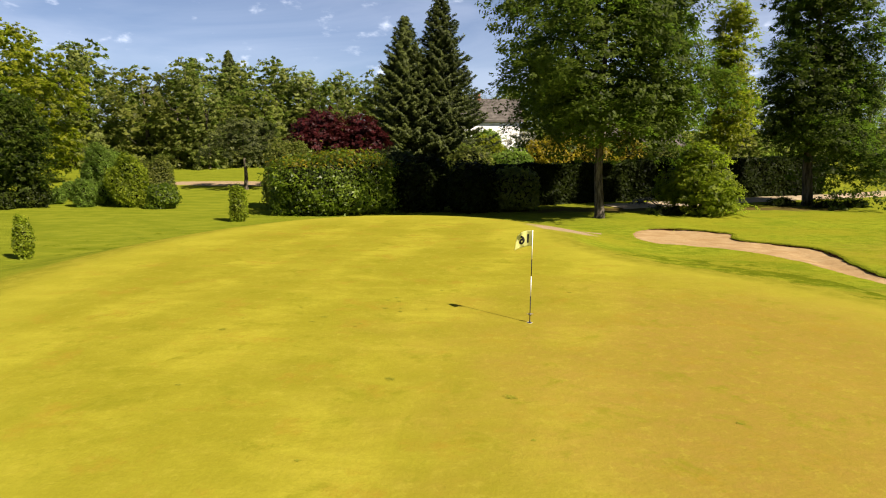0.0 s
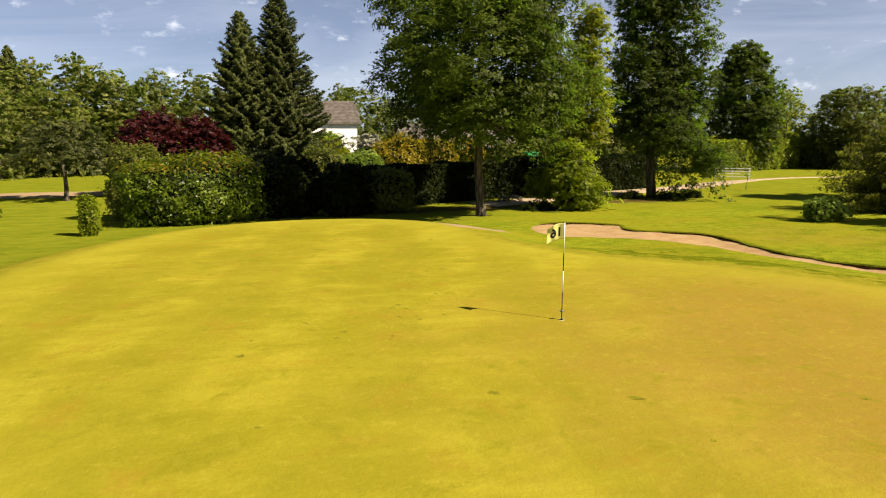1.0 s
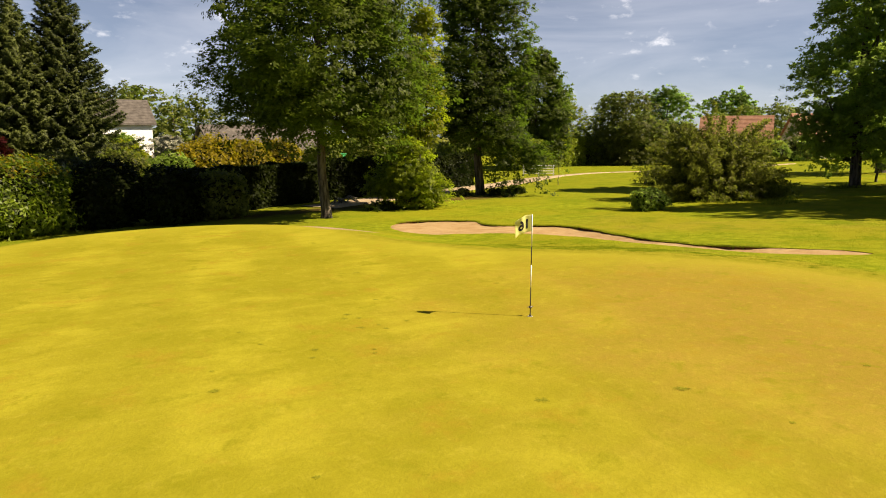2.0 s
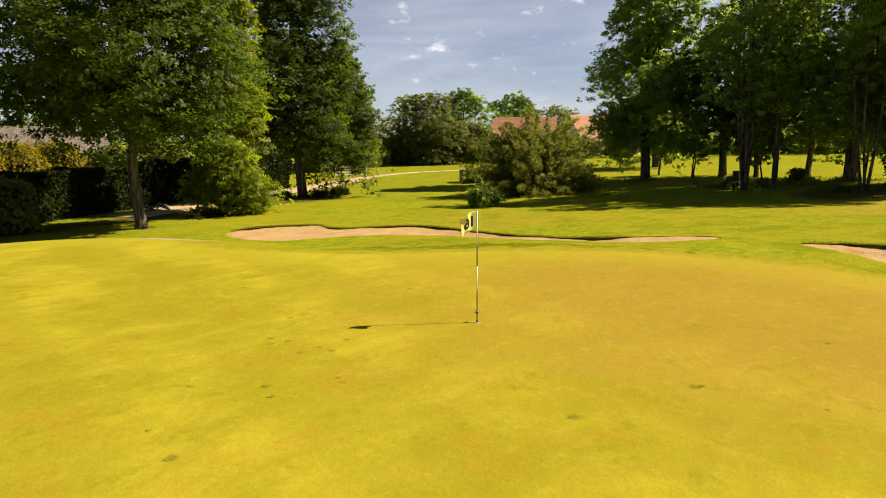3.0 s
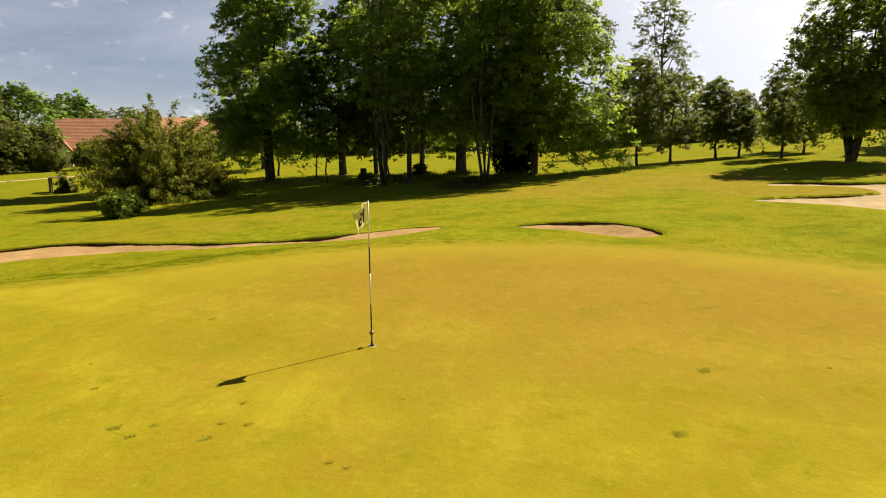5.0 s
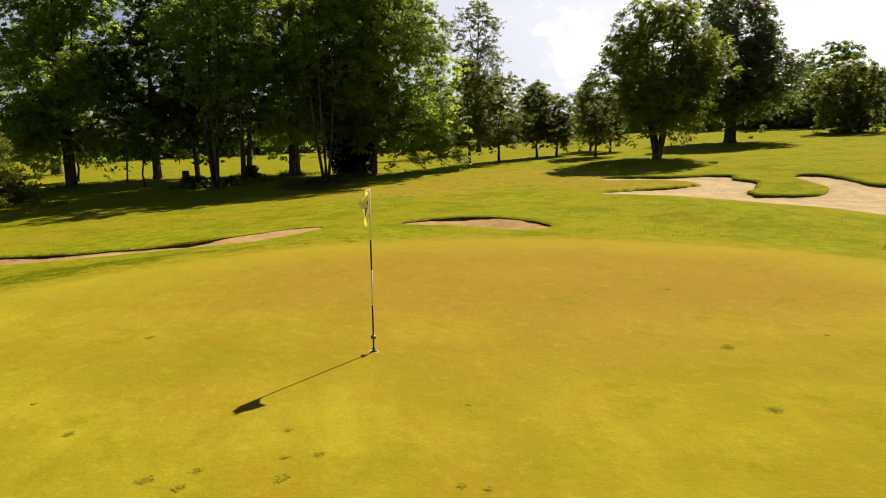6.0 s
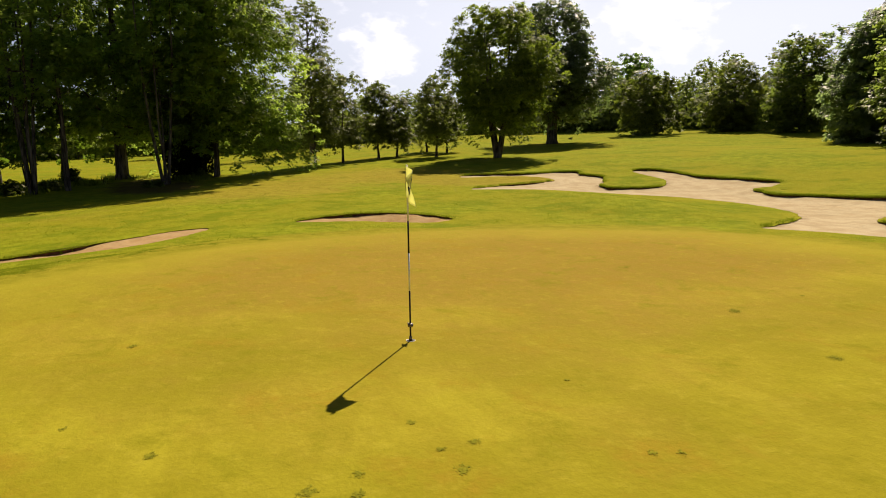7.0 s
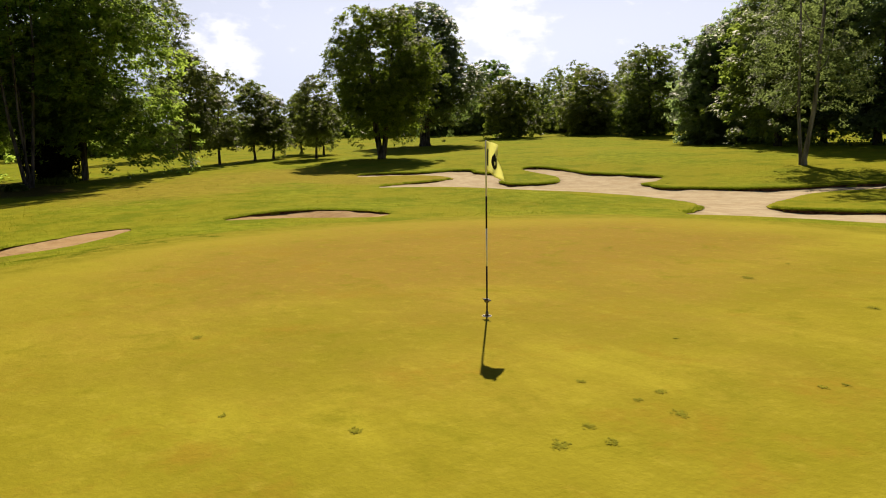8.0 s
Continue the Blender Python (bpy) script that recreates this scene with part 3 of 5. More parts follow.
def leaf_mesh(name, pos, nrm, size, rng, long=1.5, droop=0.0, along=None):
    """One pointed leaf blade at every place, lying anyhow or along a given direction."""
    n = len(pos)
    nrm = nrm / (np.linalg.norm(nrm, axis=1)[:, None] + 1e-9)
    t = rng.normal(size=(n, 3)) if along is None else along + rng.normal(0, 0.25, (n, 3))
    t[:, 2] -= droop
    t -= nrm * np.sum(t * nrm, 1)[:, None]
    t /= np.linalg.norm(t, axis=1)[:, None] + 1e-9
    b = np.cross(nrm, t)
    s = (size * rng.uniform(0.65, 1.35, n))[:, None]
    A, C = pos - t * s * long / 2, pos + t * s * long / 2
    fold = nrm * s * 0.18
    verts = np.stack([A - b * s * 0.5 + fold, A + b * s * 0.5 + fold, C], 1).reshape(-1, 3)
    tri = np.arange(n * 3).reshape(-1, 3)
    me = bpy.data.meshes.new(name)
    me.vertices.add(len(verts))
    me.vertices.foreach_set("co", verts.astype(np.float32).ravel())
    me.loops.add(tri.size)
    me.loops.foreach_set("vertex_index", tri.astype(np.int32).ravel())
    me.polygons.add(len(tri))
    me.polygons.foreach_set("loop_start", (np.arange(len(tri)) * 3).astype(np.int32))
    me.update(calc_edges=True)
    return me


def clump_leaves(rng, centres, radii, per, flat=0.75, up=0.35):
    """Places and facings of leaves: each bough is a drooping pad of sprigs, a dozen leaves to a sprig, that leans outwards."""
    P, N = [], []
    for c, r in zip(centres, radii):
        k = int(per * (r ** 2) * rng.uniform(0.7, 1.25))
        m = max(4, k // 16)
        out = np.array([c[0], c[1], 0.0]) / (math.hypot(c[0], c[1]) + 1e-6)
        top = np.array([0, 0, 1.0]) + out * rng.uniform(0.2, 1.2) + rng.normal(0, 0.3, 3)
        top /= np.linalg.norm(top)
        u = np.cross(top, (0.3, 0.9, 0.1))
        u /= np.linalg.norm(u)
        w = np.cross(top, u)
        ang, rad = rng.uniform(0, 6.283, m), rng.uniform(0, 1, m) ** 0.55 * (1 + 0.22 * rng.normal(0, 1, m))
        deep = np.abs(rng.normal(0, 1, m)) * 0.50 * flat + 0.50 * rad ** 2
        q = c + r * (np.outer(rad * np.cos(ang), u) + np.outer(rad * np.sin(ang), w) - np.outer(deep - 0.3, top))
        face = top + np.outer(rad * np.cos(ang), u) * 0.6 + np.outer(rad * np.sin(ang), w) * 0.6 + rng.normal(size=(m, 3)) * 0.35 + np.array([0, 0, up])
        s = rng.integers(0, m, k)
        P.append(q[s] + rng.normal(size=(k, 3)) * np.array([1, 1, 0.6]) * (0.085 * r + 0.03))
        N.append(face[s] + rng.normal(size=(k, 3)) * 0.30)
    return np.concatenate(P), np.concatenate(N)


def crown_points(rng, n, base, top, radius, shape, lean=(0, 0)):
    """Centres of boughs that fill an uneven crown between base and top; shape gives the width along the height."""
    pts = []
    lobes = rng.uniform(0, 2 * math.pi, 5)
    while len(pts) < n:
        u = rng.uniform(0, 1)
        a = rng.uniform(0, 2 * math.pi)
        w = shape(u) * radius * (1 + 0.2 * math.sin(3 * a + lobes[0] + 3 * u) + 0.16 * math.sin(2 * a + lobes[1] + 5 * u) + 0.12 * math.sin(9 * u + lobes[2]))
        r = w * rng.uniform(0.15, 1.0) ** 0.45
        pts.append((r * math.cos(a) + lean[0] * u, r * math.sin(a) + lean[1] * u, base + (top - base) * u))
    return np.array(pts)


ROUND = lambda u: math.sin(math.pi * (0.12 + 0.77 * u)) ** 0.65
TALL = lambda u: max(0.15, (math.sin(math.pi * (0.18 + 0.72 * u)) ** 0.6) * (1.05 - 0.35 * u))
DOME = lambda u: max(0.15, math.sqrt(max(0.0, 1 - (0.92 * u) ** 2.2)))

BARK = bark_mat("grey brown bark", (0.022, 0.017, 0.012), (0.15, 0.125, 0.095))
BARK_PALE = bark_mat("pale birch bark", (0.0585, 0.052, 0.0423), (0.273, 0.2535, 0.2145), 3.0)
# added filler inside shrubs and hedges, near black for the shade in there
CORE = plain("near-black filler", (0.010, 0.014, 0.005), (0.03, 0.032, 0.012), 6.0, 0.95, 0.8, 0.05, spec=0.05)
LEAF = {
    "oak": leaf_mat("oak leaf", (0.0195, 0.0325, 0.0052), (0.1951, 0.2564, 0.050), 0.62),
    "fresh": leaf_mat("fresh green leaf", (0.0351, 0.0572, 0.0039), (0.2849, 0.3934, 0.062), 0.62),
    "bright": leaf_mat("bright green leaf", (0.0664, 0.0976, 0.004), (0.2902, 0.337, 0.015), 0.45),
    "lime": leaf_mat("lime yellow leaf", (0.0813, 0.1008, 0.0026), (0.2808, 0.2846, 0.0116), 0.45),
    "gold": leaf_mat("golden leaf", (0.13, 0.1008, 0.0039), (0.351, 0.2633, 0.0123), 0.4),
    "olive": leaf_mat("olive green leaf", (0.052, 0.0637, 0.0084), (0.2028, 0.2106, 0.035), 0.40),
    "dull": leaf_mat("brownish green leaf", (0.0377, 0.0468, 0.0091), (0.175, 0.18, 0.038), 0.46),
    "red": leaf_mat("purple leaf", (0.0195, 0.0039, 0.0039), (0.0748, 0.0117, 0.0117), 0.25),
    "spruce": leaf_mat("spruce needle", (0.0169, 0.026, 0.0039), (0.088, 0.106, 0.017), 0.12, 0.6),
    "pine": leaf_mat("pine needle", (0.044, 0.054, 0.013), (0.15, 0.165, 0.045), 0.25, 0.6),
    "laurel": leaf_mat("glossy laurel leaf", (0.039, 0.0618, 0.0033), (0.1685, 0.225, 0.0105), 0.3, 0.4, spec=0.35),
    "hedge": leaf_mat("dense hedge leaf", (0.0143, 0.026, 0.0026), (0.0553, 0.0715, 0.0059), 0.25),
    "white": leaf_mat("white blossom", (0.078, 0.0975, 0.0195), (0.468, 0.455, 0.338), 0.2, 0.6),
    # pale grey tone carries the leaves' glints in the colour, beside real gloss
    "silver": leaf_mat("poplar leaf with painted glints", (0.0553, 0.0663, 0.0221), (0.235, 0.255, 0.112), 0.6, 0.42, spec=0.4),
    "birch": leaf_mat("birch leaf", (0.0585, 0.0715, 0.0182), (0.205, 0.215, 0.08), 0.46, spec=0.35),
    "elm": leaf_mat("dark elm leaf", (0.0056, 0.0111, 0.0013), (0.1063, 0.1398, 0.014), 0.44, spec=0.14),
    # taken near black: the tall trees' shade is put into this leaf colour
    "shaded_evergreen": leaf_mat("shade-darkened evergreen leaf", (0.0052, 0.0097, 0.0013), (0.0208, 0.0292, 0.0033), 0.15, spec=0.06),
    # greyer and paler than near leaves: distance haze put into the colour
    "mist": leaf_mat("hazed grey green leaf", (0.0667, 0.0793, 0.0199), (0.2414, 0.26, 0.0539), 0.42),
    "willow": leaf_mat("olive willow leaf", (0.0546, 0.0582, 0.0078), (0.2004, 0.1914, 0.0278), 0.45),
    "feather": leaf_mat("feathery robinia leaf", (0.0748, 0.1073, 0.0039), (0.2886, 0.3354, 0.0156), 0.5),
    "robinia": leaf_mat("yellow green robinia leaf", (0.038, 0.048, 0.006), (0.22, 0.24, 0.030), 0.48),
    "holm": leaf_mat("grey green oak leaf", (0.030, 0.038, 0.012), (0.165, 0.190, 0.062), 0.42, 0.42, spec=0.4),
    # wood leaf for far trees, its colour paled for haze
    "far": leaf_mat("hazed distant leaf", (0.0597, 0.0728, 0.0166), (0.2364, 0.2574, 0.0438), 0.42),
}


def make_tree(name, x, y, label, h, radius, leaf, seed, base=0.25, girth=0.3, shape=ROUND, boughs=70, per=75, size=0.26, bough=(0.9, 1.7),
              lean=(0, 0), stems=1, bark=None, category="tree", group="", spread=0.6, droop=0.0, limbs=9, flat=0.9, long=1.5, turn=0.0, skirt=None, airy=1.0):
    """A tree: a tapered trunk, limbs that reach into the crown, and a crown of boughs full of leaves."""
    rng = np.random.default_rng(seed)
    root = thing(name, x, y, label, category, group, turn=turn)
    bark = bark or BARK
    near = size < 0.31           # far trees keep fewer, larger leaves
    boughs, bough = int(boughs * 1.7), (bough[0] * 1.0, bough[1] * 1.2)
    size, per = (size * 0.62, per * 2.75) if near else (size * 0.66, per * 1.7)
    c = crown_points(rng, boughs, h * base, h * 0.97, radius, shape, lean)
    for _ in range(int(3 * airy)):           # open gaps between the boughs
        a, u = rng.uniform(0, 6.28), rng.uniform(0.15, 0.9)
        hole = np.array([radius * 0.85 * math.cos(a), radius * 0.85 * math.sin(a), h * (base + (1 - base) * u)])
        c = c[np.linalg.norm(c - hole, axis=1) > radius * rng.uniform(0.14, 0.26)]
    mass = c[rng.choice(len(c), max(6, len(c) // 8), replace=False)]
    near_mass = mass[np.argmin(np.linalg.norm(c[:, None] - mass[None], axis=2), axis=1)]
    c = c + (near_mass - c) * np.array([0.12, 0.12, 0.22]) * min(airy, 2.0)      # boughs gather into separate masses
    if skirt is not None:          # low boughs that hang on one side
        sx, sy, sz, n = skirt
        extra = np.column_stack([sx + rng.normal(0, 1.1, n), sy + rng.normal(0, 1.1, n), rng.uniform(sz, sz + 3, n)])
        c = np.concatenate([c, extra])
    r = rng.uniform(bough[0], bough[1], len(c)) * (1.05 - 0.3 * (c[:, 2] / h))
    if stems == 1:
        z = np.array([-0.3, 0.0, 0.15, 0.3, 0.6, 0.85]) * h
        z[0], z[1] = -0.4, 0.35
        bend = rng.normal(0, 0.12, (6, 2)) * np.linspace(0, 1.6, 6)[:, None]
        pts = np.column_stack([bend[:, 0] + lean[0] * np.linspace(0, 1, 6), bend[:, 1] + lean[1] * np.linspace(0, 1, 6), z])
        rad = girth * np.array([1.55, 1.08, 0.9, 0.78, 0.42, 0.1])
        v, f = tube(pts, rad, 10)
        part("trunk", mesh_of("trunk", v, f), bark, root)
        axis = [pts]
    else:
        axis = []
        for k in range(stems):
            a = 2 * math.pi * k / stems + rng.uniform(-0.5, 0.5)
            d = np.array([math.cos(a), math.sin(a)])
            z = np.array([-0.3, 0.3, 0.2 * h, 0.45 * h, 0.8 * h])
            off = np.array([0.12, 0.18, 0.5, 0.9, 1.1]) * spread * rng.uniform(0.6, 1.3)
            pts = np.column_stack([d[0] * off + rng.normal(0, 0.05, 5), d[1] * off + rng.normal(0, 0.05, 5), z])
            g = girth * rng.uniform(0.6, 1.0)
            v, f = tube(pts, g * np.array([1.3, 1.0, 0.8, 0.6, 0.12]), 8)
            part("trunk", mesh_of("trunk", v, f), bark, root)
            axis.append(pts)
    pick = rng.choice(len(c), min(limbs, len(c)), replace=False)
    for i in pick:
        pts = axis[int(i) % len(axis)]
        end = c[i]
        zz = min(max(h * max(0.18, base * 1.1), end[2] - rng.uniform(0.1, 0.28) * h), h * 0.75)
        start = np.array([np.interp(zz, pts[1:, 2], pts[1:, 0]), np.interp(zz, pts[1:, 2], pts[1:, 1]), zz])
        mid = (start + end) / 2 + np.array([0, 0, -0.05 * h]) + rng.normal(0, 0.2, 3)
        g = girth * rng.uniform(0.2, 0.42)
        v, f = tube([start, mid, end], [g, g * 0.6, g * 0.12], 6)
        part("limb", mesh_of("limb", v, f), bark, root)
    P, N = clump_leaves(rng, c, r, per, flat)
    part("crown", leaf_mesh("crown", P, N, size, rng, long, droop), LEAF[leaf], root)
    return root


def make_shrub(name, x, y, label, w, d, h, leaf, seed, boughs=30, per=120, size=0.13, bough=(0.4, 0.7), base=0.0, shape=DOME, category="shrub", group="", stems=5, turn=0.0, twigs=0.05, tip=None, long=1.5):
    """A many-stemmed shrub, leafy down to the ground."""
    rng = np.random.default_rng(seed)
    root = thing(name, x, y, label, category, group, turn=turn)
    c = crown_points(rng, boughs, h * base + bough[0] * 0.4, h - bough[1] * 0.55, 1.0, shape)
    r = rng.uniform(bough[0], bough[1], len(c))
    c[:, 0] *= max(0.1, w / 2 - bough[1] * 0.6)
    c[:, 1] *= max(0.1, d / 2 - bough[1] * 0.6)
    for k in range(stems):
        e = c[k % len(c)]
        v, f = tube([(e[0] * 0.15, e[1] * 0.15, -0.1), (e[0] * 0.5, e[1] * 0.5, e[2] * 0.55), tuple(e)], [twigs, twigs * 0.7, twigs * 0.2], 6)
        part("stem", mesh_of("stem", v, f), BARK, root)
    size, per = size * 0.85, per * 2.6
    P, N = clump_leaves(rng, c, r, per, 0.85)
    P[:, 2] = np.maximum(P[:, 2], 0.02)
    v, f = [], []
    for i in range(7):              # added dark shell that stops see-through
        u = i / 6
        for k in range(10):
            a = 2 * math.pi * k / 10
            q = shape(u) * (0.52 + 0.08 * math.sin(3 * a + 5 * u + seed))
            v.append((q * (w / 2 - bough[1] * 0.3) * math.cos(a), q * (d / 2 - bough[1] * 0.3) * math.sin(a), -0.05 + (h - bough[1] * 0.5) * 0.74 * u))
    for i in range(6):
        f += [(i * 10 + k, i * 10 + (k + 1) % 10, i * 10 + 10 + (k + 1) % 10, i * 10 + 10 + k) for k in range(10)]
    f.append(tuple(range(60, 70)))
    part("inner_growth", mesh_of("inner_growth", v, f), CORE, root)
    if tip:
        high = (P[:, 2] > h * 0.80) & (rng.uniform(0, 1, len(P)) < 0.4)
        part("young_growth", leaf_mesh("young_growth", P[high], N[high], size, rng), LEAF[tip], root, "reddish-yellow young leaves")
        P, N = P[~high], N[~high]
    part("foliage", leaf_mesh("foliage", P, N, size, rng, long), LEAF[leaf], root)
    return root


def make_ball(name, x, y, label, w, d, h, leaf, seed, size=0.14, power=2.2, lumps=0.10, category="shrub", group="", turn=0.0, tip=None, cover=2.8):
    """A dense round shrub: leaves all over a lumpy form, a dark filler shell inside, a short stem."""
    rng = np.random.default_rng(seed)
    root = thing(name, x, y, label, category, group, turn=turn)
    area = 2 * math.pi * ((w * d / 4) ** 0.5) * h * 0.9
    n = int(cover * area / (0.75 * size ** 2))

    def form(u):
        r = (np.abs(u[:, 0]) ** power + np.abs(u[:, 1]) ** power + np.abs(u[:, 2]) ** power) ** (-1 / power)
        ph = seed * 1.7
        bump = np.sin(4 * u[:, 0] + ph) * np.sin(4 * u[:, 1] + 2 * ph) + 0.8 * np.sin(5 * u[:, 2] + 3 * u[:, 0] - ph) + 0.8 * np.sin(11 * u[:, 0] + 7 * u[:, 2]) * np.sin(10 * u[:, 1] + ph) + 0.5 * np.sin(19 * u[:, 2] + 15 * u[:, 0]) * np.sin(17 * u[:, 1] + ph)
        return r * (1 + lumps * bump)

    def place(u, k):
        p = u * (form(u) * k)[:, None] * np.array([w / 2, d / 2, h * 0.55])
        p[:, 2] = np.where(p[:, 2] < 0, p[:, 2] * 0.82, p[:, 2]) + h * 0.44
        return p
    u = rng.normal(size=(n, 3))
    u /= np.linalg.norm(u, axis=1)[:, None]
    P = place(u, 1.02 - np.abs(rng.normal(0, 0.10, n)) + (rng.uniform(0, 1, n) < 0.14) * np.abs(rng.normal(0, 0.10, n)))
    P[:, 2] = np.maximum(P[:, 2], 0.02)
    N = u + rng.normal(0, 0.65, (n, 3)) + np.array([0, 0, 0.45])
    if tip:
        high = (P[:, 2] > h * 0.78) & (rng.uniform(0, 1, n) < 0.35)
        part("young_growth", leaf_mesh("young_growth", P[high], N[high], size, rng), LEAF[tip], root, "reddish-yellow young leaves")
        P, N = P[~high], N[~high]
    part("foliage", leaf_mesh("foliage", P, N, size, rng), LEAF[leaf], root)
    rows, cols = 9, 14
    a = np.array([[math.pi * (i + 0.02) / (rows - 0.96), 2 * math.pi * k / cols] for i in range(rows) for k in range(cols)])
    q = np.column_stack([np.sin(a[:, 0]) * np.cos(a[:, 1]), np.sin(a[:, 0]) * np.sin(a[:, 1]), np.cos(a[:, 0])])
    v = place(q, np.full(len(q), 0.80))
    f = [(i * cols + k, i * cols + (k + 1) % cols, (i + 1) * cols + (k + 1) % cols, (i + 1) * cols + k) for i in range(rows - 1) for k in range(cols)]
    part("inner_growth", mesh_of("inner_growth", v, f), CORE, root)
    vv, ff = tube([(0, 0, -0.2), (0.03, 0, 0.1), (0, 0, h * 0.4)], [0.09, 0.07, 0.03], 8)
    part("stem", mesh_of("stem", vv, ff), BARK, root)
    return root


def make_spray(name, x, y, label, w, d, h, leaf, seed, twigs=320, per=110, size=0.09, long=2.8, stems=18):
    """A loose bush of long arching twigs, leafy along their outer part."""
    rng = np.random.default_rng(seed)
    root = thing(name, x, y, label, "shrub")
    P, ph = [], rng.uniform(0, 6.28, 3)
    for k in range(twigs):
        a, up = rng.uniform(0, 6.28), math.asin(rng.uniform(0.04, 1.0) ** 0.9)
        reach = rng.uniform(0.55, 1.0) ** 0.6 * (1 + 0.13 * math.sin(2 * a + ph[0]) + 0.10 * math.sin(5 * a + 4 * up + ph[1])) * rng.uniform(0.92, 1.08)
        end = np.array([math.cos(a) * math.cos(up) * w / 2, math.sin(a) * math.cos(up) * d / 2, max(0.3, h * math.sin(up))]) * reach
        mid = np.array([end[0] * 0.5, end[1] * 0.5, end[2] * 0.85])
        foot = np.array([end[0] * 0.14, end[1] * 0.14, -0.05])
        if k < stems:
            q = [(1 - t) ** 2 * foot + 2 * t * (1 - t) * mid + t * t * end for t in (0.0, 0.3, 0.6, 0.9)]
            v, f = tube(q, [0.06, 0.045, 0.028, 0.012], 6)
            part("stem", mesh_of("stem", v, f), BARK, root)
        n = int(per * np.linalg.norm(end) / (0.5 * h))
        t = rng.uniform(0.28, 1.03, n)[:, None]
        P.append((1 - t) ** 2 * foot + 2 * t * (1 - t) * mid + t * t * end + rng.normal(0, 1, (n, 3)) * (0.05 + 0.16 * (1.05 - t)) * h / 4.5)
    P = np.concatenate(P)
    P[:, 2] = np.maximum(P[:, 2], 0.03)
    N = P * np.array([0.12, 0.12, 0.05]) + rng.normal(0, 0.6, P.shape) + np.array([0, 0, 0.3])
    part("foliage", leaf_mesh("foliage", P, N, size, rng, long), LEAF[leaf], root)
    return root


def make_hedge(name, a, b, label, width, height, leaf, seed, n, size=0.16, lumps=0.25, round_top=0.0, tip=None):
    """A clipped hedge between two places: dark filler core, and leaves over its faces and top."""
    rng = np.random.default_rng(seed)
    a, b = np.array(a, float), np.array(b, float)
    length = np.hypot(*(b - a))
    along, across = (b - a) / length, np.array([-(b - a)[1], (b - a)[0]]) / length
    mid = (a + b) / 2
    root = thing(name, mid[0], mid[1], label, "hedge", z=0.0)
    area = np.array([length * height, length * height, length * width, width * height, width * height])
    side = rng.choice(5, n, p=area / area.sum())
    u, v, w = rng.uniform(0, length, n), rng.uniform(-width / 2, width / 2, n), rng.uniform(0, 1, n) ** 0.85 * height
    N = np.zeros((n, 3))
    for k, (nv, val) in enumerate((((0, -1, 0), -1), ((0, 1, 0), 1), ((0, 0, 1), 0), ((-1, 0, 0), 0), ((1, 0, 0), 0))):
        s = side == k
        if k < 2:
            v[s] = val * width / 2
        elif k == 2:
            w[s] = height
        else:
            u[s] = 0 if k == 3 else length
        N[s] = nv
    ph = rng.uniform(0, 6, 4)
    bulge = lumps * (np.sin(u * 1.3 + ph[0]) * np.sin(w * 1.7 + ph[1]) + 0.6 * np.sin(u * 2.9 + w * 2 + ph[2]) + 0.5 * np.sin(v * 2.2 + u * 0.7 + ph[3]))
    depth = bulge - np.abs(rng.normal(0, 0.12, n))
    if round_top:
        edge = np.clip(w / height - (1 - round_top), 0, 1) / round_top
        v *= 1 - 0.35 * edge ** 2
        end = np.clip(np.minimum(u, length - u) / (width * 0.6), 0, 1)
        w *= 0.80 + 0.20 * np.sqrt(end)
    U, V, W = u + N[:, 0] * depth, v + N[:, 1] * depth, np.maximum(w + N[:, 2] * depth, 0.03)
    xy = a + along * U[:, None] + across * V[:, None]
    z = land(xy[:, 0], xy[:, 1]) + W
    nn = np.column_stack([N[:, :1] * along + N[:, 1:2] * across, N[:, 2]]) + rng.normal(0, 0.55, (n, 3)) + np.array([0, 0, 0.25])
    pos = np.column_stack([xy - mid, z])
    if tip:
        t = (W > height * 0.9) & (rng.uniform(0, 1, n) < 0.3)
        part("young_growth", leaf_mesh("young_growth", pos[t] + rng.uniform(0, 0.18, (t.sum(), 1)) * np.array([0, 0, 1]), nn[t], size, rng), LEAF[tip], root)
    part("foliage", leaf_mesh("foliage", pos, nn, size, rng), LEAF[leaf], root)
    # dark filler core, added to stop see-through
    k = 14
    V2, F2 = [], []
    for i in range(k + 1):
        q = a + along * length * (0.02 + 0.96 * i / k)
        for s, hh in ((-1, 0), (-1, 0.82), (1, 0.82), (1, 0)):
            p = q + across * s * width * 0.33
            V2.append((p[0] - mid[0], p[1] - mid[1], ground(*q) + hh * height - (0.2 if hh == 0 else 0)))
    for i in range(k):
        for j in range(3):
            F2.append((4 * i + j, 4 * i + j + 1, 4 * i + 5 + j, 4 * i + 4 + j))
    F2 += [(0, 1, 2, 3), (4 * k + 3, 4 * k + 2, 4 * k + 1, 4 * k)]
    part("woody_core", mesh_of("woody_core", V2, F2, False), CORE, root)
    return root




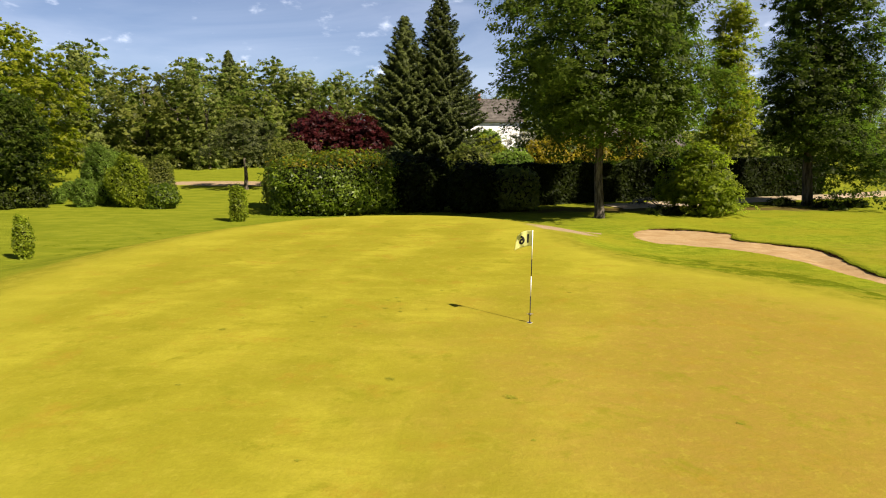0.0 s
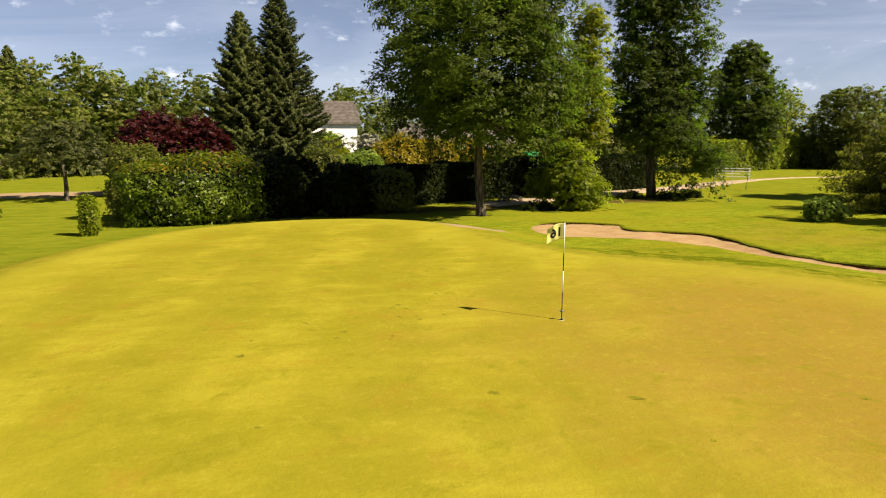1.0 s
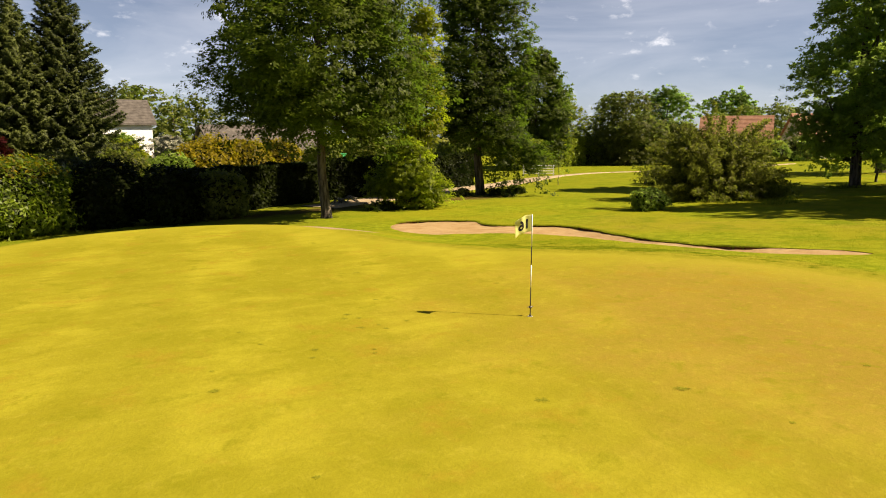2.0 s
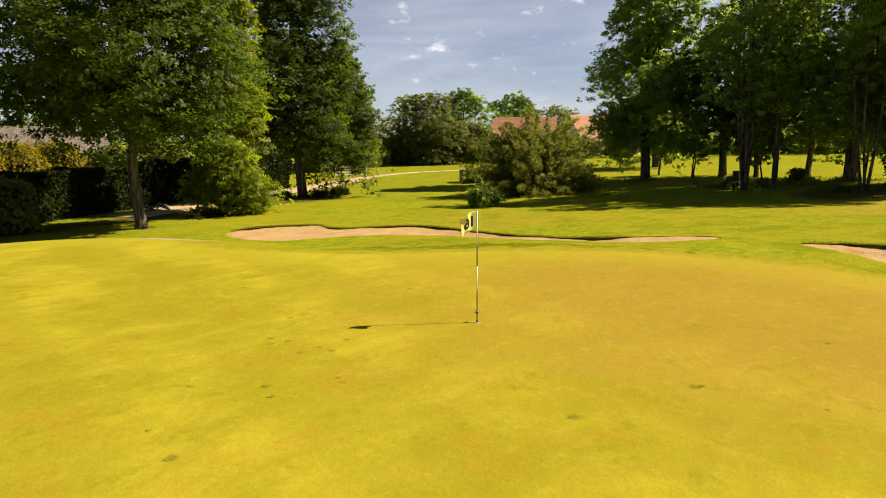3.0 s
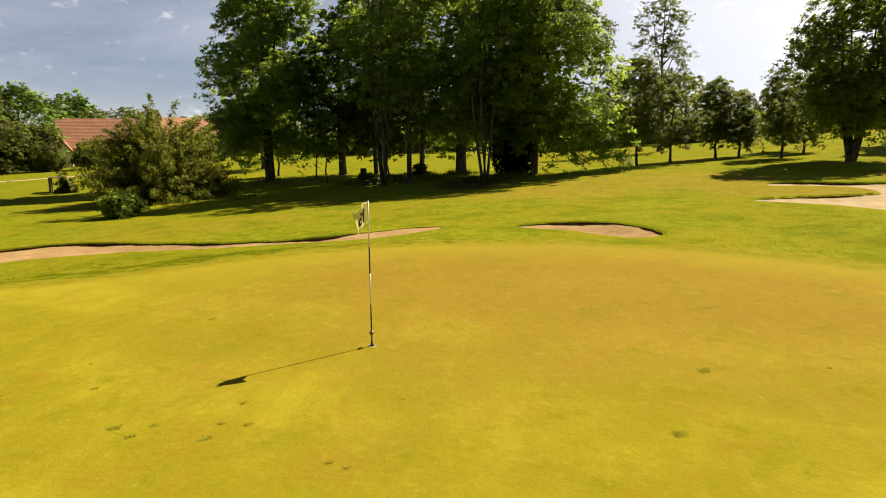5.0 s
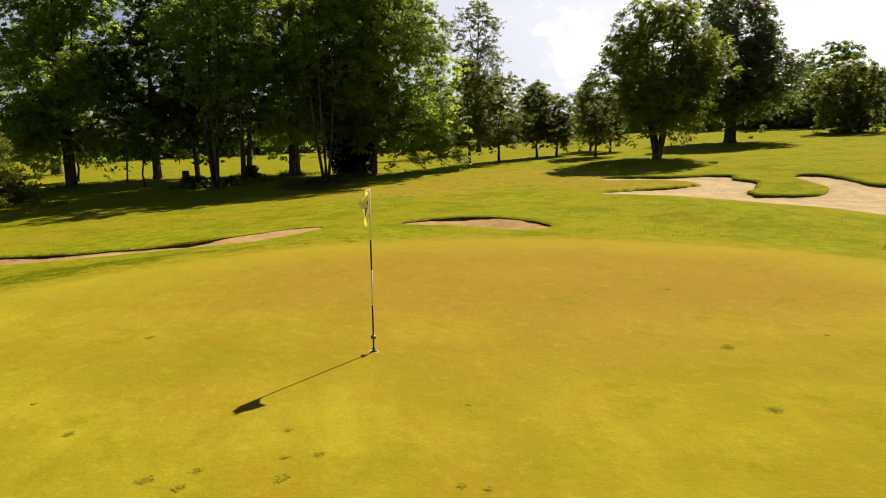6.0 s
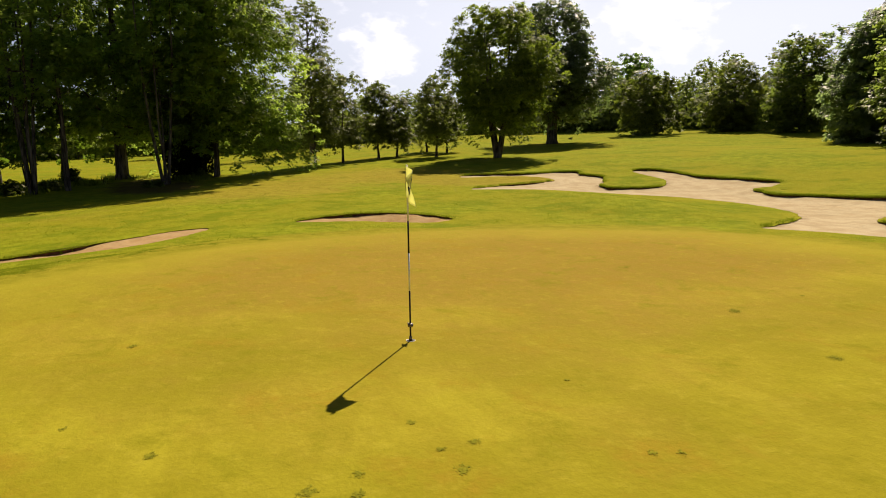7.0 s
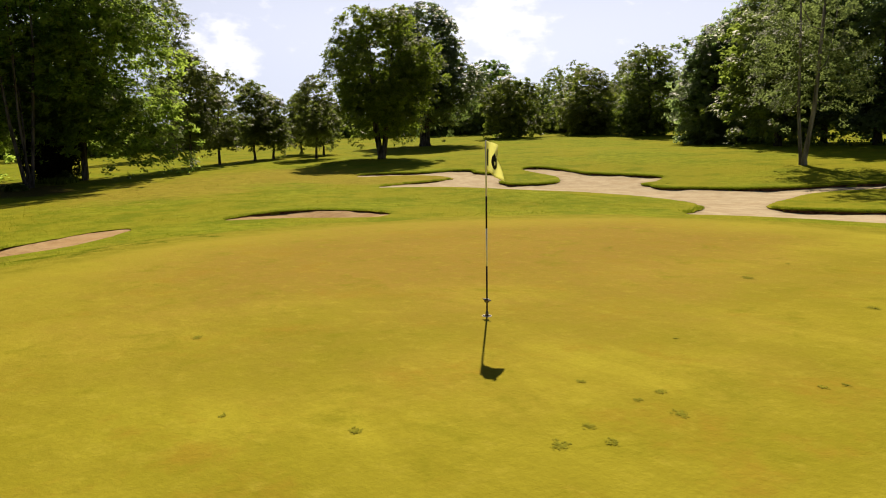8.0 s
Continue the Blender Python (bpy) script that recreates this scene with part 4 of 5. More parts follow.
def make_spruce(name, x, y, label, h, radius, seed):
    """A spruce: straight trunk, tiers of drooping branches thick with needles."""
    rng = np.random.default_rng(seed)
    root = thing(name, x, y, label, "spruce", "spruces behind the laurel")
    v, f = tube([(0, 0, -0.3), (0, 0, h * 0.5), (0, 0, h * 0.99)], [0.34, 0.2, 0.02], 8)
    part("trunk", mesh_of("trunk", v, f), BARK, root)
    P, N, D, bits = [], [], [], []
    z = 0.5
    while z < h * 0.985:
        u = z / h
        reach = radius * (1 - u) ** 0.85 * rng.uniform(0.85, 1.12) + 0.15
        k = max(4, int(9 * (1 - u) + 4))
        a0 = rng.uniform(0, 6.28)
        for j in range(k):
            a = a0 + 2 * math.pi * j / k + rng.uniform(-0.25, 0.25)
            ln = reach * rng.uniform(0.72, 1.15)
            d = np.array([math.cos(a), math.sin(a)])
            m = max(6, int((54 if h < 22 else 18) * ln))
            s = rng.uniform(0.12, 1, m) ** 0.7 * ln
            wide = 0.32 * (1 - s / ln) * ln + 0.16
            side = rng.uniform(-1, 1, m) * wide
            drop = (0.06 + 0.45 * u) * s - 0.42 * s * s / max(ln, 0.5) + 0.34 * s * s / max(ln, 0.5) * (s / ln) ** 2
            hang = -np.abs(rng.normal(0, 0.13, m)) * (1 - 0.7 * s / ln) - 0.22 * np.abs(side)
            D.append(np.column_stack([d[0] - d[1] * side / (wide + 0.1) * 0.9, d[1] + d[0] * side / (wide + 0.1) * 0.9, 0.35 * (s / ln) ** 2 - 0.15 + 0.3 * u]))
            P.append(np.column_stack([d[0] * s - d[1] * side, d[1] * s + d[0] * side, z + drop + hang]))
            N.append(np.column_stack([d[0] * 0.5 + rng.normal(0, 0.4, m), d[1] * 0.5 + rng.normal(0, 0.4, m), 0.7 + rng.normal(0, 0.3, m)]))
        if rng.uniform() < 0.5:
            bits.append(tube([(0, 0, z), (d[0] * ln * 0.6, d[1] * ln * 0.6, z - 0.15)], [0.05, 0.015], 5))
        z += 0.42 * (1 - 0.45 * u)
    for v, f in bits:
        part("branch", mesh_of("branch", v, f), BARK, root)
    part("crown", leaf_mesh("crown", np.concatenate(P), np.concatenate(N), 0.12 if h < 22 else 0.27, rng, 3.6, 0.0, np.concatenate(D)), LEAF["spruce"], root)
    return root


# the two tall trees and the light green one by the north bunker
make_tree("broadleaf_tree", 9.7, 45.5, "tall dark green broadleaf tree with a bare grey trunk", 18.5, 7.4, "elm", 11, base=0.31, girth=0.29, boughs=240, per=68, size=0.225, limbs=16, bough=(1.1, 1.9),
          shape=TALL, lean=(-0.1, 0.3), airy=1.4)
make_tree("broadleaf_tree", 26.8, 53.5, "tall dark green tree with ivy on its leaning trunk", 19.0, 4.3, "elm", 12, base=0.26, girth=0.36, boughs=200, per=68, size=0.225, limbs=14,
          shape=TALL, lean=(-0.6, 0), skirt=(1.9, -2.6, 2.0, 22), airy=0.8)
make_tree("robinia_tree", 18.7, 49.4, "slender yellow-green robinia with feathery leaves", 14.0, 1.6, "lime", 13, base=0.36, girth=0.14, boughs=80, per=62, size=0.2, limbs=10,
          shape=TALL, stems=2, spread=0.5, bough=(0.8, 1.4), airy=1.3)
make_tree("robinia_bush", 16.6, 47.8, "bright green feathery bush beside the tall trees", 4.7, 2.35, "feather", 14, base=0.10, girth=0.10, boughs=76, per=95, size=0.17, limbs=14,
          shape=DOME, stems=6, spread=1.6, bough=(0.6, 1.15), category="shrub", airy=1.2, flat=0.7, long=2.2)
for i, (x, y, w, h) in enumerate(((27.6, 52.0, 4.2, 0.9), (29.8, 52.6, 3.0, 0.7), (24.6, 53.2, 2.4, 0.8), (14.6, 47.4, 3.6, 0.7))):
    make_shrub("low_undergrowth", x, y, "low dark leafy growth at the foot of the tall trees", w, w * 0.6, h, "hedge", 330 + i, 60, 200, 0.09, (0.22, 0.36), group="growth under the tall trees", stems=4, twigs=0.02)

# laurel hedge, shrubs and hedges along the back
make_ball("laurel_hedge", -7.9, 49.7, "broad glossy laurel hedge with reddish-yellow young tops", 8.0, 4.4, 4.2, "laurel", 21, 0.14, 3.2, 0.085, "hedge", turn=14, tip="gold", cover=3.2)
make_ball("olive_bush", -11.6, 53.0, "tall olive green bush behind the laurel hedge", 3.6, 3.2, 5.0, "olive", 26, 0.12, 2.4, 0.12, cover=3.2)
make_ball("clipped_shrub", -12.9, 44.4, "small upright leafy evergreen shrub on the lawn", 1.0, 0.95, 2.2, "bright", 22, 0.09, 2.8, 0.09, group="upright shrubs on the lawn")
make_ball("clipped_shrub", -16.6, 28.4, "small upright leafy evergreen shrub on the lawn", 0.66, 0.62, 1.68, "bright", 23, 0.07, 2.6, 0.10, group="upright shrubs on the lawn")
make_hedge("dark_hedge", (3.0, 54.0), (14.5, 58.0), "long dark clipped evergreen hedge in deep shade", 1.8, 3.0, "shaded_evergreen", 24, 20000, 0.17, 0.14)
make_hedge("dark_hedge", (14.6, 58.0), (33.0, 64.5), "long dark clipped evergreen hedge in deep shade", 1.8, 3.2, "shaded_evergreen", 25, 24000, 0.17, 0.14)
for i, (x, y, w, h, leaf) in enumerate(((-1.6, 51.5, 4.2, 4.0, "shaded_evergreen"), (1.6, 50.5, 4.0, 3.4, "shaded_evergreen"), (4.6, 51.0, 3.6, 3.0, "olive"), (-4.0, 53.5, 4.0, 4.4, "spruce"))):
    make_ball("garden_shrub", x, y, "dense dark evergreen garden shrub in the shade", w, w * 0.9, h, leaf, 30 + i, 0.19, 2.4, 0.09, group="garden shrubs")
make_tree("garden_tree", 4.6, 92.5, "light green garden tree in front of the white house", 5.8, 2.4, "fresh", 47, base=0.08, boughs=50, per=50, size=0.3, girth=0.16)
make_shrub("blossom_tree", 9.2, 90.0, "garden bush covered with white blossom", 6.4, 5.0, 6.2, "white", 35, 70, 80, 0.24, (0.8, 1.3))
for i, (x, y, w, h) in enumerate(((12.2, 84.0, 6.2, 5.2), (16.6, 85.0, 6.2, 5.0), (21.0, 86.5, 6.0, 4.8))):
    make_ball("golden_bush", x, y, "golden yellow garden bush behind the hedge", w, w * 0.8, h, "gold", 36 + i, 0.22, 2.2, 0.11, group="golden bushes")
for i, (x, y, w, h, leaf) in enumerate(((4.6, 88.0, 5.0, 5.0, "lime"), (2.0, 74.0, 4.6, 3.9, "olive"), (6.5, 76.0, 4.4, 3.6, "fresh"), (24.0, 80.0, 5.0, 4.4, "olive"))):
    make_ball("garden_shrub", x, y, "light green garden shrub behind the hedge", w, w * 0.85, h, leaf, 45 + i, 0.24, 2.1, 0.12, group="garden shrubs")
make_spruce("spruce_tree", -1.2, 84.0, "tall dark spruce with drooping tiered branches", 21.2, 7.6, 41)
make_spruce("spruce_tree", -5.2, 82.0, "tall dark spruce with drooping tiered branches", 18.4, 6.4, 42)
make_tree("copper_beech", -13.1, 74.5, "round dark purple copper-leaved tree", 8.0, 3.5, "red", 43, base=0.06, boughs=70, per=50, size=0.3, girth=0.25, airy=0.6)
make_tree("copper_beech", -9.2, 75.5, "smaller dark purple copper-leaved tree beside the spruces", 7.6, 3.0, "red", 44, base=0.06, boughs=56, per=50, size=0.3, girth=0.22, airy=0.6)

# lawn to the west of the hedge
make_tree("pine_tree", -20.2, 71.0, "small spreading pine with a flat grey-green crown", 7.2, 4.0, "pine", 51, base=0.42, girth=0.2, boughs=46, per=95, size=0.2, shape=DOME, flat=0.5, long=2.0, bough=(0.7, 1.2))
for i, (x, y, w, h, leaf) in enumerate(((-27.3, 56.6, 3.4, 4.4, "fresh"), (-24.0, 53.5, 2.8, 3.7, "bright"), (-23.3, 57.4, 2.7, 3.6, "olive"), (-20.9, 52.4, 2.3, 1.8, "laurel"),
                                        (-27.1, 53.0, 1.7, 2.0, "fresh"), (-26.2, 54.4, 1.4, 1.8, "fresh"), (-30.3, 55.1, 1.2, 1.2, "fresh"), (-31.6, 59.6, 1.6, 1.4, "fresh"), (-30.4, 52.4, 2.0, 2.1, "hedge"), (-31.9, 50.7, 2.1, 1.3, "hedge"))):
    make_ball("lawn_shrub", x, y, "round fresh green shrub on the lawn" if leaf != "hedge" else "dark low shrub at the foot of a young tree", w * 0.95, w * 0.9, h, leaf, 60 + i, 0.11, 2.3, 0.11, group="round shrubs on the lawn", cover=3.4)
make_tree("broadleaf_tree", -32.3, 51.8, "dense dark green young broadleaf tree", 8.8, 3.0, "elm", 71, base=0.26, boughs=80, per=75, size=0.24, girth=0.17, airy=1.3, limbs=12)
make_tree("golden_tree", -47.0, 75.0, "large tree with golden-green leaves", 16.5, 7.4, "lime", 72, base=0.06, boughs=190, per=50, size=0.36, girth=0.4, airy=0.3)

# the copse beyond the east bunker
make_tree("lime_tree", 53.0, 37.0, "large dark green tree with a short stout trunk", 21.5, 5.4, "fresh", 81, base=0.15, girth=0.42, boughs=180, per=58, size=0.28, shape=TALL, limbs=14, group="copse trees", airy=1.4)
# back trees take the dark elm leaf: copse shade put into their colour
make_tree("lime_tree", 73.5, 45.0, "large shade-darkened tree behind the copse", 17.0, 6.0, "elm", 82, base=0.2, girth=0.5, boughs=90, per=50, size=0.32, group="copse trees")
make_tree("lime_tree", 56.8, 31.3, "large shade-darkened tree behind the copse", 15.5, 4.8, "elm", 83, base=0.2, girth=0.34, boughs=90, per=50, size=0.32, group="copse trees")
make_tree("broadleaf_tree", 54.0, 27.6, "slim shade-darkened copse tree", 16.0, 4.4, "elm", 92, base=0.18, girth=0.2, boughs=80, per=50, size=0.32, group="copse trees")
make_tree("robinia_tree", 40.5, 24.2, "many-stemmed robinia with light feathery leaves", 18.5, 3.8, "fresh", 84, base=0.28, girth=0.15, boughs=66, per=60, size=0.22, shape=TALL, stems=5, spread=1.0, bough=(0.7, 1.4), group="copse trees", airy=2.2)
make_tree("robinia_tree", 41.0, 22.4, "many-stemmed robinia with dark feathery leaves", 17.5, 3.6, "fresh", 85, base=0.27, girth=0.13, boughs=60, per=60, size=0.23, shape=TALL, stems=2, spread=0.5, bough=(0.7, 1.4), group="copse trees", airy=2.2)
make_tree("broadleaf_tree", 48.0, 19.4, "dark shaded copse tree with a stout trunk", 18.5, 5.2, "fresh", 86, base=0.17, girth=0.40, boughs=130, per=60, size=0.26, group="copse trees", airy=1.5)
make_tree("robinia_tree", 40.0, 17.1, "slim many-stemmed robinia at the edge of the copse", 17.0, 3.8, "fresh", 87, base=0.27, girth=0.11, boughs=64, per=62, size=0.22, stems=4, spread=0.9, bough=(0.7, 1.3), group="copse trees", airy=2.0)
make_tree("broadleaf_tree", 43.1, 13.8, "broad copse tree whose bright boughs hang to the grass", 15.5, 5.2, "fresh", 88, base=0.21, girth=0.22, boughs=200, per=56, bough=(1.0, 1.8), size=0.25, shape=ROUND, limbs=14, stems=2, spread=1.1, group="copse trees", skirt=(-0.5, -3.4, 1.6, 12), airy=1.1)
# extra tree, added to shade the ground under the copse
make_tree("broadleaf_tree", 52.5, 23.2, "dark shaded tree inside the copse", 17.5, 5.0, "elm", 93, base=0.2, girth=0.22, boughs=90, per=50, size=0.32, group="copse trees")
make_ball("ivy_bush", 45.1, 15.3, "dark evergreen bush at the foot of the copse", 3.2, 3.2, 5.2, "shaded_evergreen", 89, 0.15, 2.2, 0.15)
for i, (x, y, w, h) in enumerate(((41.9, 25.4, 2.4, 0.9), (42.6, 23.4, 2.0, 0.7), (47.0, 22.6, 2.4, 1.2), (38.9, 17.8, 1.6, 0.4), (43.6, 14.7, 2.0, 0.6), (46.6, 27.0, 1.8, 0.7))):
    make_shrub("bramble_bush", x, y, "low dark bramble growing under the copse trees", w, w * 0.8, h, "olive", 300 + i, 50, 220, 0.10, (0.2, 0.34), group="brambles under the copse", stems=4, twigs=0.02)
for i, (x, y, h, r) in enumerate(((54.3, 33.1, 6.5, 1.6), (47.0, 30.1, 6.0, 1.3), (47.6, 25.2, 5.0, 1.2))):
    make_tree("young_tree", x, y, "slim self-sown sapling in the shade of the copse", h, r, "oak", 320 + i, base=0.35, girth=0.07, boughs=20, per=70, size=0.2, bough=(0.45, 0.8), limbs=5, group="copse saplings")


def make_stump(x, y):
    """A sawn trunk, wider at the foot, with a pale cut top."""
    root = thing("tree_stump", x, y, "short sawn tree stump in the shaded grass", "stump")
    v, f = tube([(0, 0, -0.2), (0, 0, 0.05), (0.01, 0, 0.3), (0.02, 0.01, 0.85)], [0.42, 0.33, 0.27, 0.25], 12)
    part("stump_body", mesh_of("stump_body", v, f), BARK, root)
    v, f = tube([(0.02, 0.01, 0.835), (0.02, 0.01, 0.862)], [0.215, 0.21], 12)
    part("cut_face", mesh_of("cut_face", v, f), BARK_PALE, root, "pale sawn top")


make_stump(49.2, 27.6)
make_tree("young_tree", 59.5, 38.5, "slim young tree in the grass", 8.0, 2.2, "fresh", 90, base=0.25, girth=0.1, boughs=26, per=80, size=0.22, bough=(0.6, 1.0), group="young trees")
make_spray("willow_bush", 38.0, 39.0, "wide olive green willow bush with thin arching twigs", 12.4, 9.4, 6.0, "willow", 91, 460, 120, 0.08, 2.8, 26)
make_ball("low_bush", 26.4, 35.1, "low round green bush on the grass", 2.3, 1.9, 1.35, "fresh", 92, 0.10, 2.2, 0.14)

# row of young trees and the two big ones on the south-east side
for i, (x, y, h, r, leaf) in enumerate(((47.2, 6.0, 8.3, 2.3, "dull"), (50.0, 3.0, 7.2, 2.4, "dull"), (53.8, -1.4, 6.6, 2.0, "dull"), (55.2, -3.7, 5.6, 1.7, "olive"), (50.6, -5.6, 6.8, 2.3, "dull"), (60.5, -9.0, 5.6, 1.8, "dull"), (57.0, -9.6, 5.2, 1.7, "dull"))):
    make_tree("young_tree", x, y, "young dull green tree on a thin trunk", h, r * 0.85, leaf, 100 + i, base=0.25, girth=0.10, boughs=56, per=95, size=0.19, bough=(0.55, 0.95), limbs=7, group="young trees", airy=0.4)
make_tree("robinia_tree", 43.4, -7.6, "large light green tree with several leaning stems", 11.7, 4.5, "robinia", 111, base=0.24, girth=0.24, boughs=150, per=66, size=0.23, stems=4, spread=1.6, limbs=12, airy=1.2, bough=(0.8, 1.5))
make_tree("oak_tree", 60.5, -24.2, "tall dark oak with a thick trunk", 15.3, 5.5, "holm", 112, base=0.2, girth=0.55, boughs=170, per=58, size=0.28, limbs=12, airy=0.8)
make_tree("bare_tree", 73.5, -0.5, "tall thinly leaved tree rising over the young row", 17.2, 3.2, "dull", 113, base=0.30, girth=0.28, boughs=95, per=36, size=0.22, limbs=30, bough=(0.7, 1.3))
make_tree("birch_tree", 14.2, -15.5, "pale-trunked birch with fine hanging leaves", 15.0, 3.4, "birch", 114, base=0.2, girth=0.15, boughs=90, per=80, size=0.13, stems=2, spread=0.9, bark=BARK_PALE, droop=1.0, bough=(0.6, 1.2))
make_tree("broadleaf_tree", 63.0, -54.0, "round broadleaf tree beside the fairway", 8.9, 4.0, "olive", 115, base=0.03, boughs=80, per=42, size=0.32, bough=(1.2, 2.0), airy=0.4, group="fairway trees")
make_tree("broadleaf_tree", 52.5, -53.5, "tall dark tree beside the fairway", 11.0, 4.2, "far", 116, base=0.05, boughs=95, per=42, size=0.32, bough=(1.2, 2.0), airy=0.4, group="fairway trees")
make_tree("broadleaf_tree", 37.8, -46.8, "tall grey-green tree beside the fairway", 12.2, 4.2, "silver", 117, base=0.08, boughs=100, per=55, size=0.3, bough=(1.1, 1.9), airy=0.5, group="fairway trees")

# the trees at x 9.5 and 5.0 are out of view, added for shade
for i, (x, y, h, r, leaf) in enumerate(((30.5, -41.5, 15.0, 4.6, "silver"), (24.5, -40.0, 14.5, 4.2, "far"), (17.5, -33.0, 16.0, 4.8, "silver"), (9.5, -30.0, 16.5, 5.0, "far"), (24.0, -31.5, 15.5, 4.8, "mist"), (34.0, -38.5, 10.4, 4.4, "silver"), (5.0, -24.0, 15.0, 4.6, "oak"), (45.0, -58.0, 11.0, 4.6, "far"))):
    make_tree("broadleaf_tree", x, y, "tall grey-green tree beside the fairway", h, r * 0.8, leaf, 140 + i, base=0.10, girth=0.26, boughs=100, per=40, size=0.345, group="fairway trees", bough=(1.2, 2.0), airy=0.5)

# garden end of the course, towards the houses
make_tree("sapling", 39.2, 58.0, "staked sapling with a thin crown", 2.9, 0.7, "fresh", 121, base=0.35, girth=0.03, boughs=9, per=50, size=0.1, bough=(0.25, 0.4), limbs=4)
make_tree("broadleaf_tree", 80.0, 88.0, "olive green tree with a broad crown to the ground", 12.0, 6.0, "dull", 122, base=0.02, boughs=110, per=40, size=0.34, bough=(1.3, 2.3), airy=0.3)
make_tree("broadleaf_tree", 93.0, 91.0, "dark green tree with a dense crown", 13.0, 5.0, "oak", 123, base=0.02, boughs=100, per=40, size=0.34, bough=(1.3, 2.2), airy=0.3)
make_ball("brown_bush", 86.4, 83.0, "reddish brown garden bush", 6.0, 5.0, 6.4, "dull", 124, 0.24, 2.1, 0.13)
for i, (x, y, w, h, leaf) in enumerate(((92.0, 78.0, 7.0, 4.2, "olive"), (98.0, 80.0, 7.0, 3.4, "hedge"), (104.0, 78.0, 7.0, 3.6, "fresh"), (110.0, 76.0, 8.0, 4.2, "olive"), (117.0, 72.0, 8.0, 4.6, "hedge"))):
    make_ball("garden_shrub", x, y, "garden shrub in front of the red-roofed house", w, w * 0.8, h, leaf, 130 + i, 0.28, 2.1, 0.12, group="garden shrubs")
make_tree("broadleaf_tree", 64.5, 92.0, "large round dark green tree behind the hedge", 18.0, 4.9, "elm", 125, base=0.05, boughs=170, per=42, size=0.36, airy=0.2, bough=(1.3, 2.2))
make_tree("willow_tree", 103.0, 128.0, "rounded yellow-green weeping garden tree", 11.5, 5.5, "lime", 126, base=0.05, boughs=60, per=42, size=0.4)
make_hedge("clipped_hedge", (54.0, 86.3), (73.5, 92.3), "long clipped light green boundary hedge", 3.0, 4.2, "bright", 127, 20000, 0.24, 0.1)
make_hedge("clipped_hedge", (76.0, 92.0), (81.5, 95.2), "short block of clipped light green hedge", 3.4, 4.4, "bright", 129, 7000, 0.24, 0.12)
make_shrub("small_shrub", 45.6, 51.6, "thin brownish bush beside a wooden box", 2.2, 1.8, 2.0, "dull", 128, 18, 120, 0.14, (0.35, 0.6))

# woods round the course: a few kinds of tree, set out again and again
KINDS = [
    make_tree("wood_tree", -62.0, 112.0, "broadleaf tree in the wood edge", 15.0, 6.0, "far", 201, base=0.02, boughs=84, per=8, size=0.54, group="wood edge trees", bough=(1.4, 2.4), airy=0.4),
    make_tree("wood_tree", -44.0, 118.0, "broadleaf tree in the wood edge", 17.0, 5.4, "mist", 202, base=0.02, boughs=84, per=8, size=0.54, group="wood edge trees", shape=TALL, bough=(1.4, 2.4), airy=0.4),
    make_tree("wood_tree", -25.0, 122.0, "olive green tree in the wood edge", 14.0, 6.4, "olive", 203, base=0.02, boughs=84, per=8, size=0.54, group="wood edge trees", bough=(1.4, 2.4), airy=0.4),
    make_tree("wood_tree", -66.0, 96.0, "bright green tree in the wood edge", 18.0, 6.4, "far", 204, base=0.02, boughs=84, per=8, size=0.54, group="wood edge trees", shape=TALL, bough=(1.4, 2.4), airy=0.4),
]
rng = random.Random(5)


def wood(a, b, n, scale=(0.85, 1.15), depth=10):
    for i in range(n):
        u = (i + rng.uniform(0.2, 0.8)) / n
        x, y = a[0] + (b[0] - a[0]) * u + rng.uniform(-depth, depth) * 0.5, a[1] + (b[1] - a[1]) * u + rng.uniform(-depth, depth) * 0.5
        s = rng.uniform(*scale)
        m = pose(x, y, ground(x, y) - 0.1, 0, 0, rng.uniform(0, 360)) @ Matrix.Diagonal((s * rng.uniform(0.9, 1.15), s * rng.uniform(0.9, 1.15), s, 1))
        copy_thing(rng.choice(KINDS), m)


wood((-85, 80), (-70, 105), 4)
wood((-80, 106), (-48, 114), 7, (1.02, 1.18), 8)
wood((-44, 114), (-12, 123), 7, (0.84, 0.96), 8)
wood((-66, 131), (0, 143), 13, (0.98, 1.1), 5)
wood((-40, 108), (-14, 122), 6, (0.72, 0.84), 3)
wood((6, 114), (24, 120), 5, (0.62, 0.74), 4)
wood((14, 124), (60, 132), 6, (0.75, 1.0))
wood((60, 140), (140, 150), 9, (0.7, 1.0))
wood((130, 125), (190, 95), 8, (0.6, 0.95))
wood((150, 110), (190, 20), 9, (0.6, 0.85))
wood((132, 52), (126, 4), 6, (0.6, 0.8))
wood((98, 10), (104, -8), 4, (0.65, 0.8), 6)
wood((108, -10), (116, -34), 5, (0.45, 0.56), 6)
wood((122, -42), (132, -60), 5, (0.6, 0.72))
wood((128, -62), (92, -84), 6, (0.58, 0.72))
wood((118, -72), (84, -104), 6, (0.65, 0.8))
wood((80, -84), (58, -72), 5, (0.52, 0.64), 6)
wood((62, -84), (30, -78), 6, (0.7, 0.85), 8)
wood((28, -74), (4, -70), 5, (0.8, 1.0), 6)
wood((102, -44), (84, -55), 6, (0.50, 0.60), 3)
wood((79, -60), (64, -63), 4, (0.48, 0.56), 3)
wood((0, -50), (-50, -30), 2)
wood((-50, -30), (-75, 30), 2)
wood((-75, 35), (-80, 78), 2)
